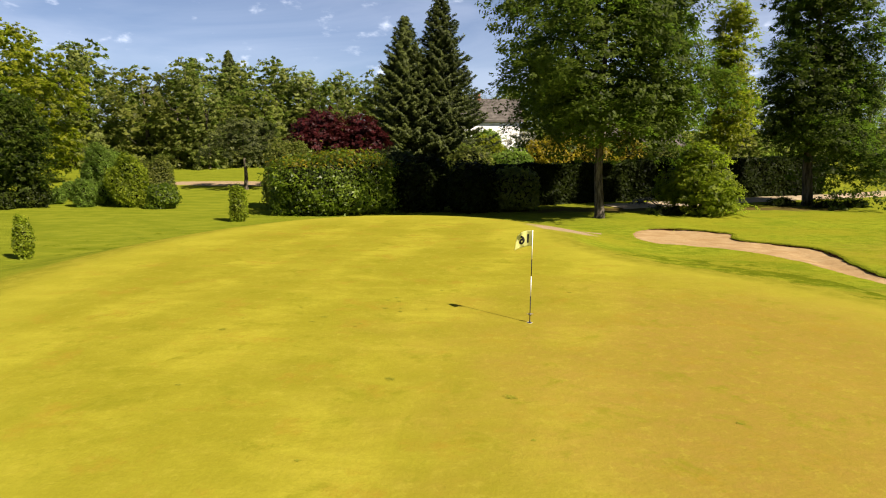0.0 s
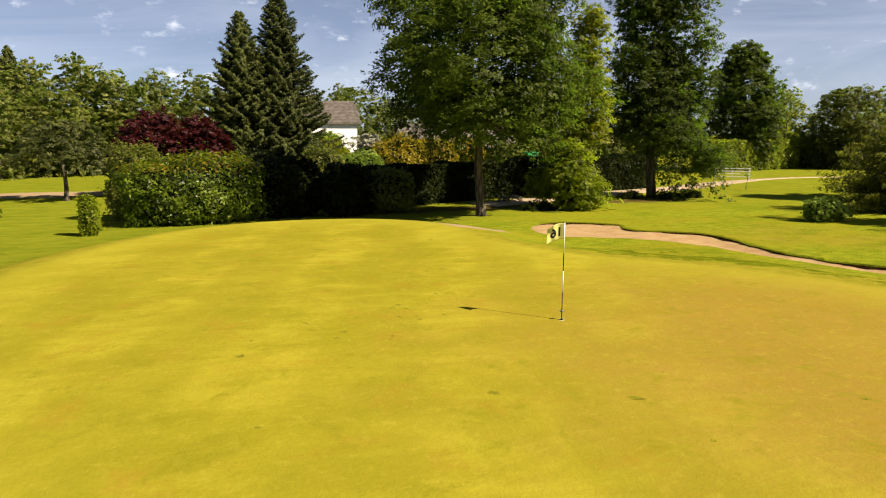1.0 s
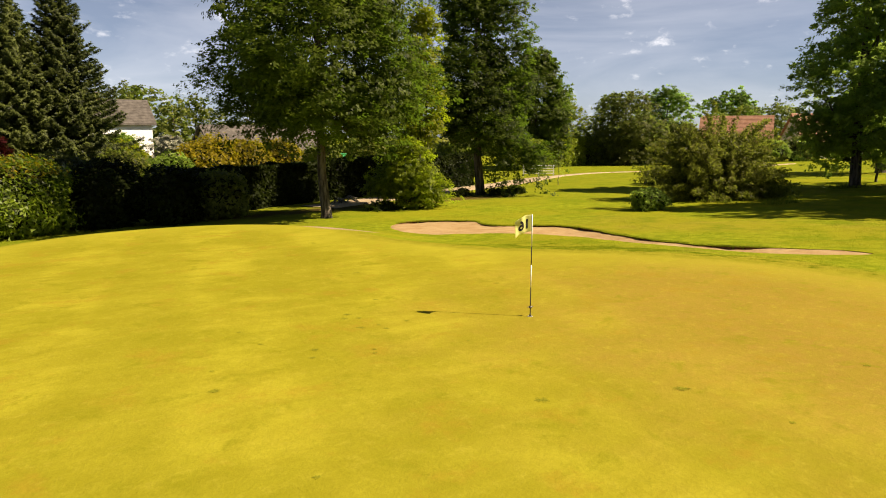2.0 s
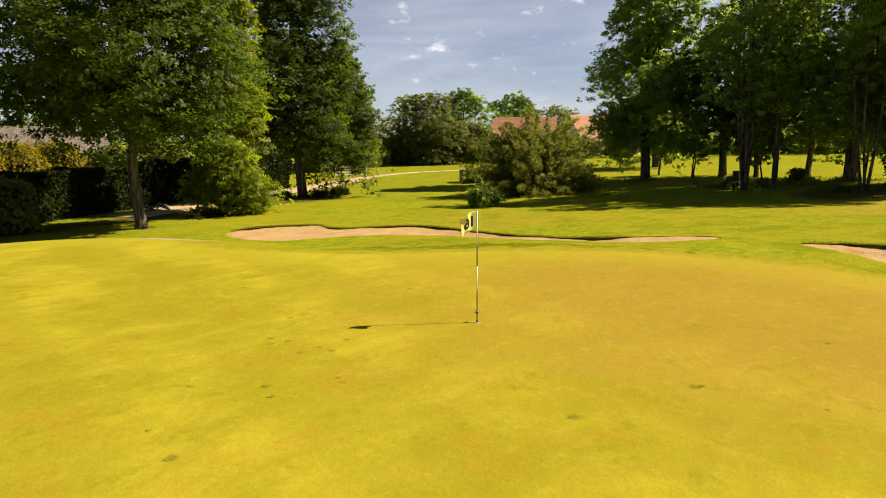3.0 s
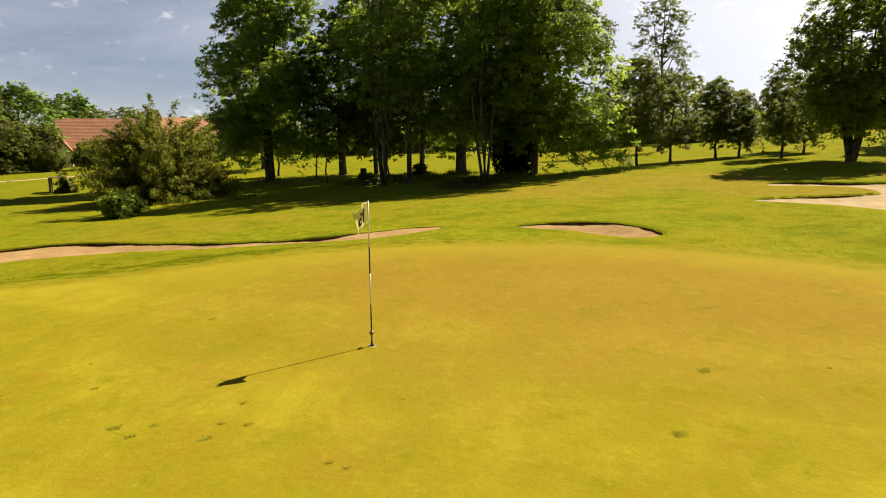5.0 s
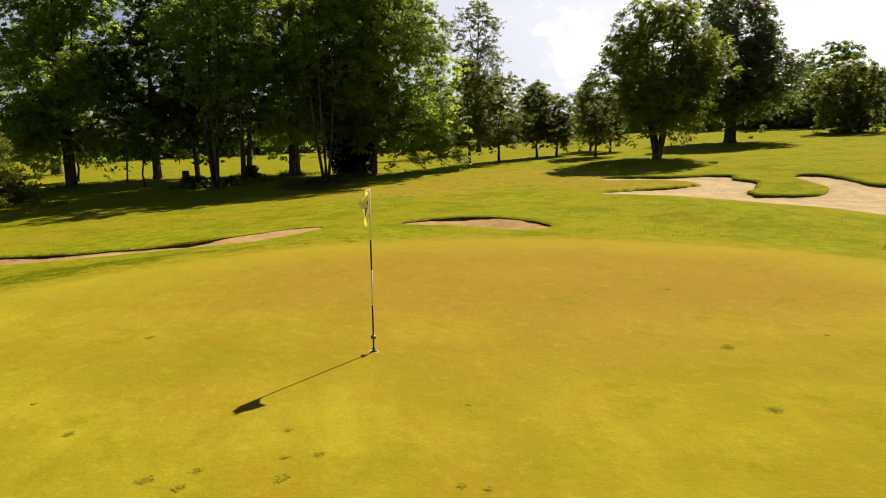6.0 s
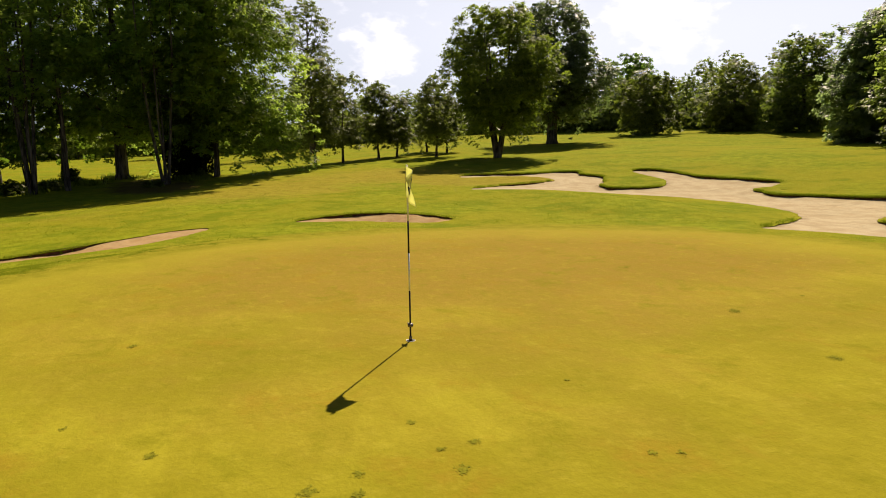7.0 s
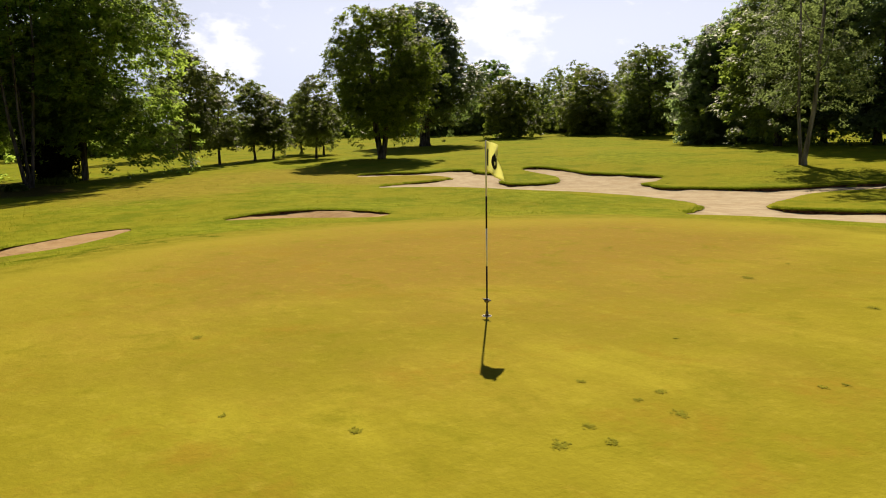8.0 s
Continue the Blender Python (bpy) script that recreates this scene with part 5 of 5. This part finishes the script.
make_tree("broadleaf_tree", 92.0, -61.0, "tall dark round-headed tree behind the fairway", 12.8, 5.2, "oak", 151, base=0.15, boughs=80, per=40, size=0.42, group="fairway trees", airy=0.6)
make_tree("broadleaf_tree", 67.5, -43.2, "round bright green tree beside the fairway", 8.0, 4.2, "olive", 152, base=0.04, boughs=80, per=50, size=0.34, group="fairway trees", airy=0.6)


def build_undergrowth(lines, seed=401):
    """Brambles and saplings that close the foot of the woods."""
    r = np.random.default_rng(seed)
    P = []
    for a, b, h in lines:
        n = int(math.hypot(b[0] - a[0], b[1] - a[1]) * 120)
        u = r.uniform(0, 1, n)
        q = np.column_stack([a[0] + (b[0] - a[0]) * u + r.normal(0, 1.6, n), a[1] + (b[1] - a[1]) * u + r.normal(0, 1.6, n)])
        top = h * (0.65 + 0.35 * np.sin(u * 31 + a[0]) * np.sin(u * 13 + a[1]))
        P.append(np.column_stack([q, land(q[:, 0], q[:, 1]) + top * r.uniform(0, 1, n) ** 0.8]))
    pos = np.concatenate(P)
    N = r.normal(0, 0.7, (len(pos), 3)) + np.array([-0.2, 0.1, 0.5])
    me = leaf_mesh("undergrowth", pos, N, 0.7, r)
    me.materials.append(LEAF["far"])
    tagged(new("undergrowth", me), "tangled green brambles and saplings along the wood edge", "undergrowth", kind="stuff")


build_undergrowth([((-85, 84), (-72, 112), 6), ((-80, 116), (-6, 132), 8), ((0, 124), (60, 136), 5), ((60, 144), (140, 156), 5), ((130, 131), (192, 98), 4), ((158, 112), (196, 20), 4),
                   ((150, 20), (112, -20), 4), ((104, 10), (118, -34), 4), ((118, -20), (138, -62), 5), ((106, -44), (82, -58), 3), ((80, -62), (62, -65), 3), ((132, -66), (90, -92), 9), ((86, -88), (56, -90), 5), ((64, -88), (24, -80), 5), ((30, -78), (0, -72), 4),
                   ((136, 62), (128, 0), 5), ((205, 40), (178, -50), 6), ((178, -50), (130, -112), 7), ((130, -112), (40, -104), 7), ((40, -104), (-10, -86), 5)])
make_spruce("spruce_tree", -52.0, 168.0, "dark spruce standing over the wood", 23.8, 7.0, 231)
make_tree("far_tree", 190.0, 148.0, "large round tree far behind the house", 19.5, 10.0, "oak", 232, base=0.1, boughs=60, per=20, size=0.7, bough=(2.0, 3.2))


# ---- grass with a height of its own ----
def build_blades(name, xy, size, seed, mat, label, long=3.0, up=0.0):
    r = np.random.default_rng(seed)
    n = len(xy)
    pos = np.column_stack([xy, land(xy[:, 0], xy[:, 1]) + up + size * 0.8])
    N = np.column_stack([r.normal(0, 1, n), r.normal(0, 1, n), r.normal(0, 0.25, n)])
    N /= np.linalg.norm(N, axis=1)[:, None]
    t = np.column_stack([r.normal(0, 0.35, n), r.normal(0, 0.35, n), np.ones(n)])
    b = np.cross(N, t)
    b /= np.linalg.norm(b, axis=1)[:, None] + 1e-9
    s = (size * r.uniform(0.5, 1.3, n))[:, None]
    foot = pos - np.array([0, 0, size * 0.8])
    verts = np.stack([foot - b * s * 0.22, foot + b * s * 0.22, foot + t * s * long / 2.2], 1).reshape(-1, 3)
    me = mesh_of(name, verts, np.arange(n * 3).reshape(-1, 3), False)
    me.materials.append(mat)
    return tagged(new(name, me), label, "grass", kind="stuff")


BLADE = leaf_mat("rough grass blade", (0.1658, 0.2043, 0.0088), (0.195, 0.2048, 0.013), 0.3, 0.7, patch=0.5, spec=0.04)
BLADE_TALL = leaf_mat("tall seeding grass", (0.104, 0.1235, 0.0078), (0.195, 0.208, 0.026), 0.4, 0.7, patch=0.5, spec=0.04)


def build_rough():
    r = np.random.default_rng(501)
    for _, poly, away in BUNKERS:           # ragged fringe along the raised edges
        seg = np.roll(poly, -1, 0) - poly
        ln = np.hypot(seg[:, 0], seg[:, 1])
        out = np.stack([seg[:, 1], -seg[:, 0]], 1) / ln[:, None]
        if np.sum(poly[:, 0] * np.roll(poly[:, 1], -1) - np.roll(poly[:, 0], -1) * poly[:, 1]) < 0:
            out = -out
        rise = np.clip(out @ (np.array(away[:2]) / np.hypot(*away[:2])) - 0.2, 0, 1)
        if poly is BUNKER_A:
            rise = rise * smooth(19.6, 21.8, poly[:, 1])
        k = r.choice(len(poly), int(ln.sum() * (120 if away[2] < 0.05 else 420)), p=ln * rise / (ln * rise).sum())
        q = poly[k] + seg[k] * r.uniform(0, 1, (len(k), 1)) + out[k] * np.abs(r.normal(0, 0.13, (len(k), 1))) - out[k] * 0.02
        build_blades("bunker_edge_grass", q, 0.034 + 0.1 * away[2], 503, BLADE, "ragged grass hanging over the bunker edges", up=0.01 + away[2] * r.uniform(-0.2, 0.9, len(q)))
    n = 170000
    q = np.column_stack([r.uniform(9, 36, n), r.uniform(-9, 40, n)])
    near = r.uniform(0, 1, n) < np.clip(1.25 - np.hypot(q[:, 0] - 6, q[:, 1] - 16) / 34, 0.12, 1)
    clump = np.sin(q[:, 0] * 1.9 + 2.0 * np.sin(q[:, 1] * 0.8)) * np.sin(q[:, 1] * 2.3 + 1.7 * np.sin(q[:, 0] * 0.9)) + 0.6 * np.sin(q[:, 0] * 5.3 + q[:, 1] * 2.1) * np.sin(q[:, 1] * 4.7 - q[:, 0] * 1.3)
    keep = near & (clump + r.normal(0, 0.5, n) > 0.25) & (inside(GREEN, q[:, 0], q[:, 1]) < -1.5)
    for _, poly, _ in BUNKERS:
        keep &= inside(poly, q[:, 0], q[:, 1]) < -0.15
    build_blades("rough_grass", q[keep], 0.024, 505, BLADE, "short uneven clumps of rough grass round the green")
    c = np.array([(44, 26, 3), (45, 22.5, 2.5), (48.5, 24, 3), (43, 15.2, 1.2), (50, 21, 3), (39, 36, 5), (53, 37, 1.5)])
    c = np.concatenate([np.column_stack([c[k, :2] + r.normal(0, 0.5, (90, 2)) * c[k, 2:3], r.uniform(0.3, 0.9, 90)]) for k in [r.integers(0, len(c), 90)]])
    k = r.integers(0, len(c), 5000)
    xy = c[k, :2] + r.normal(0, 0.5, (5000, 2)) * c[k, 2:3]
    build_blades("tall_grass", xy, 0.19, 504, BLADE_TALL, "tall seeding grass under the trees")


build_rough()
for args in BUNKERS:
    build_bunker(*args)


# ---- the flag ----
POLE = (2.2, 16.72)
PZ = ground(*POLE)
BLACK = plain("black enamel", (0.008, 0.008, 0.009), (0.02, 0.02, 0.02), 20, 0.6, 0.05, 0.001, spec=0.2)
WHITE = plain("white enamel", (0.72, 0.72, 0.70), (0.82, 0.82, 0.80), 20, 0.35, 0.05, 0.001, spec=0.5)
STEEL = plain("dull steel", (0.10, 0.09, 0.08), (0.2, 0.18, 0.16), 25, 0.5, 0.1, 0.001, metal=0.8)
DARK = plain("hole shade", (0.012, 0.010, 0.008), (0.02, 0.018, 0.012), 12, 0.9)


def cloth_mat():
    k = Mat("yellow nylon")
    w = k.noise(60, 3.0, stretch=(1, 1, 0.2))
    c = k.mix(k.ramp(w, 0.3, 0.7), (0.78, 0.77, 0.31), (0.85, 0.84, 0.40))
    return k.leaf(c, (0.92, 0.93, 0.47), 0.65, 0.6, 0.2)


def ring_mesh(name, profile, sides=20):
    """A turned part from (radius, height) pairs."""
    v, f = [], []
    for r, h in profile:
        v += [(r * math.cos(2 * math.pi * k / sides), r * math.sin(2 * math.pi * k / sides), h) for k in range(sides)]
    for i in range(len(profile) - 1):
        for k in range(sides):
            a, b = i * sides + k, i * sides + (k + 1) % sides
            f.append((a, b, b + sides, a + sides))
    return mesh_of(name, v, f)


def flag_point(u, v):
    """A place on the hanging cloth: u out from the pole, v up, both 0 to 1."""
    away = np.array([-0.94, 0.34])
    side = np.array([0.34, 0.94])
    out = 0.40 * u
    wave = 0.055 * math.sin(5.2 * u + 1.4 * v) * u + 0.03 * math.sin(11 * u - 2 * v) * u
    p = away * (0.012 + out * (0.93 - 0.06 * v * u)) + side * wave
    return (p[0], p[1], 1.78 + 0.34 * v - 0.14 * u * u - 0.02 * u * math.sin(4 * u + 3 * v))


def build_flag():
    root = thing("golf_flag", POLE[0], POLE[1], "black and white striped flagstick with a yellow number flag", "golf flag", z=PZ)
    for lo, hi, mat, nm in ((-0.12, 0.62, BLACK, "black_section"), (0.62, 1.08, WHITE, "white_section"), (1.08, 1.47, BLACK, "black_section"), (1.47, 2.13, WHITE, "white_section")):
        part(nm, ring_mesh(nm, [(0.0, lo), (0.0105, lo), (0.0105, hi), (0.0, hi)], 12), mat, root)
    part("lifter_collar", ring_mesh("lifter_collar", [(0.011, 0.17), (0.03, 0.175), (0.034, 0.2), (0.03, 0.215), (0.011, 0.22)]), STEEL, root)
    v, f = tube([(-0.075, 0.0, 0.205), (0.0, 0.02, 0.198), (0.075, 0.0, 0.205)], [0.008, 0.012, 0.008], 6)
    part("lifter_arm", mesh_of("lifter_arm", v, f), STEEL, root)
    part("ferrule", ring_mesh("ferrule", [(0.011, 0.0), (0.02, 0.005), (0.018, 0.05), (0.011, 0.06)]), STEEL, root)
    nu, nv = 26, 14
    V = [flag_point(i / (nu - 1), j / (nv - 1)) for i in range(nu) for j in range(nv)]
    cloth = part("cloth", mesh_of("cloth", V, grid_faces(nu, nv)), cloth_mat(), root, "thin yellow nylon flag with a black 16")
    sol = cloth.modifiers.new("thickness", "SOLIDIFY")
    sol.thickness = 0.002
    # the hole number, printed through the cloth
    txt = bpy.data.curves.new("number", "FONT")
    txt.body, txt.size, txt.align_x, txt.offset = "16", 1.0, "CENTER", 0.03
    tob = bpy.data.objects.new("number_outline", txt)
    me = tob.to_mesh()
    bm = bmesh.new()
    bm.from_mesh(me)
    tob.to_mesh_clear()
    bpy.data.objects.remove(tob)
    bmesh.ops.triangulate(bm, faces=bm.faces[:])
    bmesh.ops.subdivide_edges(bm, edges=bm.edges[:], cuts=3, use_grid_fill=True)
    xs = [q.co.x for q in bm.verts]
    ys = [q.co.y for q in bm.verts]
    x0, x1, y0, y1 = min(xs), max(xs), min(ys), max(ys)
    side = Vector((0.34, 0.94, 0))
    for s in (-1, 1):
        b2 = bm.copy()
        for q in b2.verts:
            u = 0.20 + 0.58 * (q.co.x - x0) / (x1 - x0)
            w = 0.20 + 0.58 * (q.co.y - y0) / (y1 - y0)
            q.co = Vector(flag_point(u, w)) + side * (0.004 * s)
        m = bpy.data.meshes.new("number")
        b2.to_mesh(m)
        b2.free()
        part("number", m, BLACK, cloth, "black printed number 16")
    bm.free()
    cup = thing("hole_cup", POLE[0], POLE[1], "hole shown by a near-black disc, with a white cup rim", "golf hole", z=PZ)
    part("rim", ring_mesh("rim", [(0.054, -0.03), (0.054, 0.004), (0.057, 0.006), (0.059, 0.002)]), WHITE, cup)
    # flat disc just above the grass, coloured like the shade in a hole
    part("cup_floor", ring_mesh("cup_floor", [(0.0, 0.0035), (0.054, 0.0035)]), DARK, cup)


build_flag()

# ---- dark tufts and small divots in the putting surface ----
TUFT = plain("coarse tuft grass", (0.175, 0.18, 0.014), (0.235, 0.225, 0.017), 12.0, 0.95, 0.0, 0.001, spec=0.02)


def build_tufts():
    r = np.random.default_rng(301)
    spots = [(1.4, 12.2, 0.30, 0.13), (-0.65, 12.95, 0.26, 0.12), (-4.5, 15.7, 0.2, 0.1), (-3.3, 18.6, 0.13, 0.05), (-3.2, 17.6, 0.1, 0.05), (-2.7, 16.4, 0.16, 0.06),
             (-1.2, 18.5, 0.12, 0.07), (1.2, 23.0, 0.3, 0.06), (-1.7, 16.1, 0.1, 0.05), (-4.3, 16.6, 0.08, 0.05), (1.6, 10.6, 0.1, 0.06), (4.8, 11.3, 0.16, 0.07),
             (3.6, 19.8, 0.22, 0.07), (1.1, 20.4, 0.1, 0.05), (0.15, 19.75, 0.16, 0.08), (-1.0, 18.8, 0.2, 0.1), (-0.9, 18.4, 0.16, 0.08), (-0.2, 17.7, 0.11, 0.07),
             (-0.8, 17.7, 0.09, 0.06), (-0.8, 17.4, 0.14, 0.08), (-1.2, 17.7, 0.18, 0.1), (-1.6, 16.3, 0.12, 0.07), (-2.5, 16.8, 0.16, 0.1), (0.1, 15.9, 0.08, 0.05),
             (1.6, 22.2, 0.14, 0.05), (-4.2, 12.5, 0.12, 0.06), (-1.6, 9.9, 0.1, 0.06)]
    P = []
    for x, y, a, b in spots:
        a, b = a * 0.82, b * 0.82
        k = int(9000 * a * b) + 14
        ang, rad = r.uniform(0, 6.283, k), r.uniform(0, 1, k) ** 0.6
        rad = rad * (0.85 + 0.15 * np.sin(2 * ang + 3 * x)) * (1 + 0.3 * r.normal(0, 1, k))
        q = np.column_stack([np.cos(ang) * rad, np.sin(ang) * rad])
        P.append(np.column_stack([x + q[:, 0] * a * 0.5 + q[:, 1] * b * 0.3, y - q[:, 0] * a * 0.22 + q[:, 1] * b * 0.7]))
    xy = np.concatenate(P)
    pos = np.column_stack([xy, land(xy[:, 0], xy[:, 1]) + 0.004])
    N = r.normal(0, 0.08, (len(pos), 3)) + np.array([0, 0, 0.9])
    me = leaf_mesh("grass_tufts", pos, N, 0.0105, r, 2.0)
    me.materials.append(TUFT)
    tagged(new("grass_tufts", me), "small dark tufts of coarse grass in the putting green", "grass", kind="stuff")


build_tufts()

# ---- houses, fence and garden things ----
ROOF_RED = plain("red clay tiles", (0.325, 0.1593, 0.091), (0.39, 0.208, 0.13), 2.0, 0.85, 0.5, 0.03)
ROOF_GREY = plain("grey slate", (0.065, 0.0553, 0.0455), (0.1235, 0.1073, 0.091), 2.0, 0.8, 0.5, 0.03)
RENDER_WALL = plain("cream render", (0.62, 0.54, 0.42), (0.74, 0.67, 0.55), 1.0, 0.9, 0.3, 0.01)
WALL_WHITE = plain("white render", (0.72, 0.71, 0.68), (0.8, 0.79, 0.77), 1.0, 0.9, 0.3, 0.01)
BRICK = plain("chimney brick", (0.28, 0.12, 0.08), (0.38, 0.18, 0.12), 6.0, 0.9, 0.5, 0.02)
GLASS = plain("dark window glass", (0.02, 0.025, 0.03), (0.04, 0.045, 0.05), 2.0, 0.08, 0.02, 0.001, spec=0.6)
WOOD = plain("weathered wood", (0.104, 0.078, 0.0553), (0.195, 0.156, 0.117), 5.0, 0.85, 0.5, 0.01)
WHITE_RAIL = plain("weathered white paint", (0.55, 0.55, 0.52), (0.72, 0.72, 0.69), 5.0, 0.7, 0.2, 0.005)
GREEN_PAINT = plain("green painted sheet", (0.02, 0.20, 0.06), (0.04, 0.30, 0.10), 4.0, 0.5, 0.2, 0.005)


def box_mesh(name, x0, x1, y0, y1, z0, z1, bevel=0.0):
    bm = bmesh.new()
    bmesh.ops.create_cube(bm, size=1.0)
    for q in bm.verts:
        q.co = Vector((x0 if q.co.x < 0 else x1, y0 if q.co.y < 0 else y1, z0 if q.co.z < 0 else z1))
    if bevel:
        bmesh.ops.bevel(bm, geom=bm.edges[:], offset=bevel, segments=2, affect="EDGES")
    me = bpy.data.meshes.new(name)
    bm.to_mesh(me)
    bm.free()
    return me


def make_house(x, y, turn, length, depth, eaves, ridge, wall, roof, label, chimney=0.0, openings=4, name="house"):
    root = thing(name, x, y, label, "house", turn=turn)
    a, b = length / 2, depth / 2
    V = [(-a, -b, -0.5), (a, -b, -0.5), (a, b, -0.5), (-a, b, -0.5), (-a, -b, eaves), (a, -b, eaves), (a, b, eaves), (-a, b, eaves), (-a, 0, ridge - 0.15), (a, 0, ridge - 0.15)]
    F = [(0, 1, 5, 4), (2, 3, 7, 6), (1, 2, 6, 9, 5), (3, 0, 4, 8, 7), (4, 5, 9, 8), (6, 7, 8, 9), (3, 2, 1, 0)]
    part("wall", mesh_of("wall", V, F, False), wall, root)
    k, o = (ridge - eaves) / b, 0.45
    for s in (-1, 1):
        e = s * (b + o)
        ze = eaves - k * o
        V = [(-a - o, e, ze), (a + o, e, ze), (a + o, 0, ridge), (-a - o, 0, ridge)]
        V += [(p, q, r + 0.2) for p, q, r in V]
        F = [(0, 1, 2, 3), (7, 6, 5, 4), (0, 4, 5, 1), (1, 5, 6, 2), (2, 6, 7, 3), (3, 7, 4, 0)]
        slope = part("roof", mesh_of("roof", V, F, False), roof, root)
        rows = max(6, int(math.hypot(b + o, ridge - ze) / 0.32))
        for i in range(rows):        # tile courses stand a little proud
            u0, u1 = i / rows, (i + 1) / rows
            many_v = []
            for u, up in ((u0, 0.26), (u1, 0.215)):
                many_v += [(-a - o, e * (1 - u), ze + (ridge - ze) * u + up), (a + o, e * (1 - u), ze + (ridge - ze) * u + up)]
            lo = [(p, q, r - 0.05) for p, q, r in many_v[:2]]
            part("tile_course", mesh_of("tile_course", many_v + lo, [(0, 1, 3, 2), (4, 5, 1, 0)], False), roof, slope)
    for i in range(openings):
        cx = -a + length * (i + 0.5) / openings
        for s in (-1, 1):
            w = part("window", box_mesh("window", cx - 0.6, cx + 0.6, s * b - 0.06, s * b + 0.06, 0.9, 2.15, 0.01), WHITE_RAIL, root)
            part("pane", box_mesh("pane", cx - 0.52, cx + 0.52, s * (b + 0.065) - 0.01, s * (b + 0.065) + 0.01, 0.98, 2.07), GLASS, w)
    if chimney:
        part("chimney", box_mesh("chimney", chimney - 0.35, chimney + 0.35, -0.3, 0.3, ridge - 0.8, ridge + 1.0, 0.03), BRICK, root)
    return root


make_house(111.4, 90.2, -56, 12, 8.5, 3.3, 8.0, RENDER_WALL, ROOF_RED, "cream house with a red tiled roof", openings=4)
make_house(104.0, 92.6, 30, 4.4, 4.2, 2.7, 5.4, RENDER_WALL, ROOF_RED, "small cream wing with a red tiled roof", openings=1)
make_house(131.0, 84.0, -28, 14, 9, 3.2, 8.4, RENDER_WALL, ROOF_RED, "cream house with a red tiled roof behind the trees", openings=5)
make_house(4.4, 104.0, 4, 10, 7, 7.4, 10.1, WALL_WHITE, ROOF_GREY, "white house with a grey slate roof and brick chimney", chimney=-0.6, openings=3)
make_house(22.0, 96.0, 12, 16, 8, 2.8, 6.5, RENDER_WALL, ROOF_GREY, "low house with a weathered grey roof")


def make_rails(x, y, turn, length):
    root = thing("rail_fence", x, y, "short silvery post and rail fence beside the path", "fence", turn=turn)
    for px in (-length / 2, 0.0, length / 2):
        part("post", box_mesh("post", px - 0.05, px + 0.05, -0.05, 0.05, -0.3, 1.3, 0.01), WHITE_RAIL, root)
    for zz in (0.3, 0.6, 0.9, 1.2):
        part("rail", box_mesh("rail", -length / 2 - 0.1, length / 2 + 0.1, -0.085, -0.052, zz - 0.05, zz + 0.05, 0.01), WHITE_RAIL, root)


make_rails(47.5, 71.0, -30, 3.6)


def make_brush(x, y):
    """Cut branches thrown on a heap."""
    r = random.Random(77)
    root = thing("brush_pile", x, y, "heap of cut bare branches on the dirt", "branch pile")
    for _ in range(11):
        a, ln = r.uniform(0, 6.28), r.uniform(0.9, 1.7)
        cx, cy, z = r.uniform(-0.6, 0.6), r.uniform(-0.4, 0.4), r.uniform(0.04, 0.5)
        dx, dy = math.cos(a) * ln / 2, math.sin(a) * ln / 2
        v, f = tube([(cx - dx, cy - dy, 0.03), (cx, cy, z + 0.1), (cx + dx, cy + dy, r.uniform(0.02, 0.3))], [0.05, 0.045, 0.02], 6)
        part("branch", mesh_of("branch", v, f), BARK_PALE, root)


make_brush(14.9, 54.2)


def make_shed(x, y):
    root = thing("green_container", x, y, "bright green painted container behind the hedge", "container", turn=20)
    part("body", box_mesh("body", -1.2, 1.2, -0.7, 0.7, 0.0, 2.2, 0.04), GREEN_PAINT, root)
    part("lid", box_mesh("lid", -1.28, 1.28, -0.78, 0.78, 2.205, 2.35, 0.04), GREEN_PAINT, root)
    for sx in (-0.8, -0.4, 0.0, 0.4, 0.8):
        part("rib", box_mesh("rib", sx - 0.03, sx + 0.03, -0.75, -0.704, 0.1, 2.1, 0.01), GREEN_PAINT, root)


make_shed(41.2, 115.6)


def make_bin_box(x, y):
    root = thing("wooden_box", x, y, "weathered wooden slatted box beside the path", "box", turn=30)
    for i in range(5):
        for s in (-1, 1):
            part("slat", box_mesh("slat", -0.9, 0.9, s * 0.55 - 0.02, s * 0.55 + 0.02, 0.08 + i * 0.22, 0.26 + i * 0.22, 0.006), WOOD, root)
    part("lid", box_mesh("lid", -0.95, 0.95, -0.6, 0.6, 1.19, 1.25, 0.01), WOOD, root)
    for sx in (-0.88, 0.88):
        for sy in (-0.5, 0.5):
            part("post", box_mesh("post", sx - 0.05, sx + 0.05, sy - 0.05, sy + 0.05, -0.1, 1.18, 0.006), WOOD, root)


make_bin_box(46.8, 53.0)
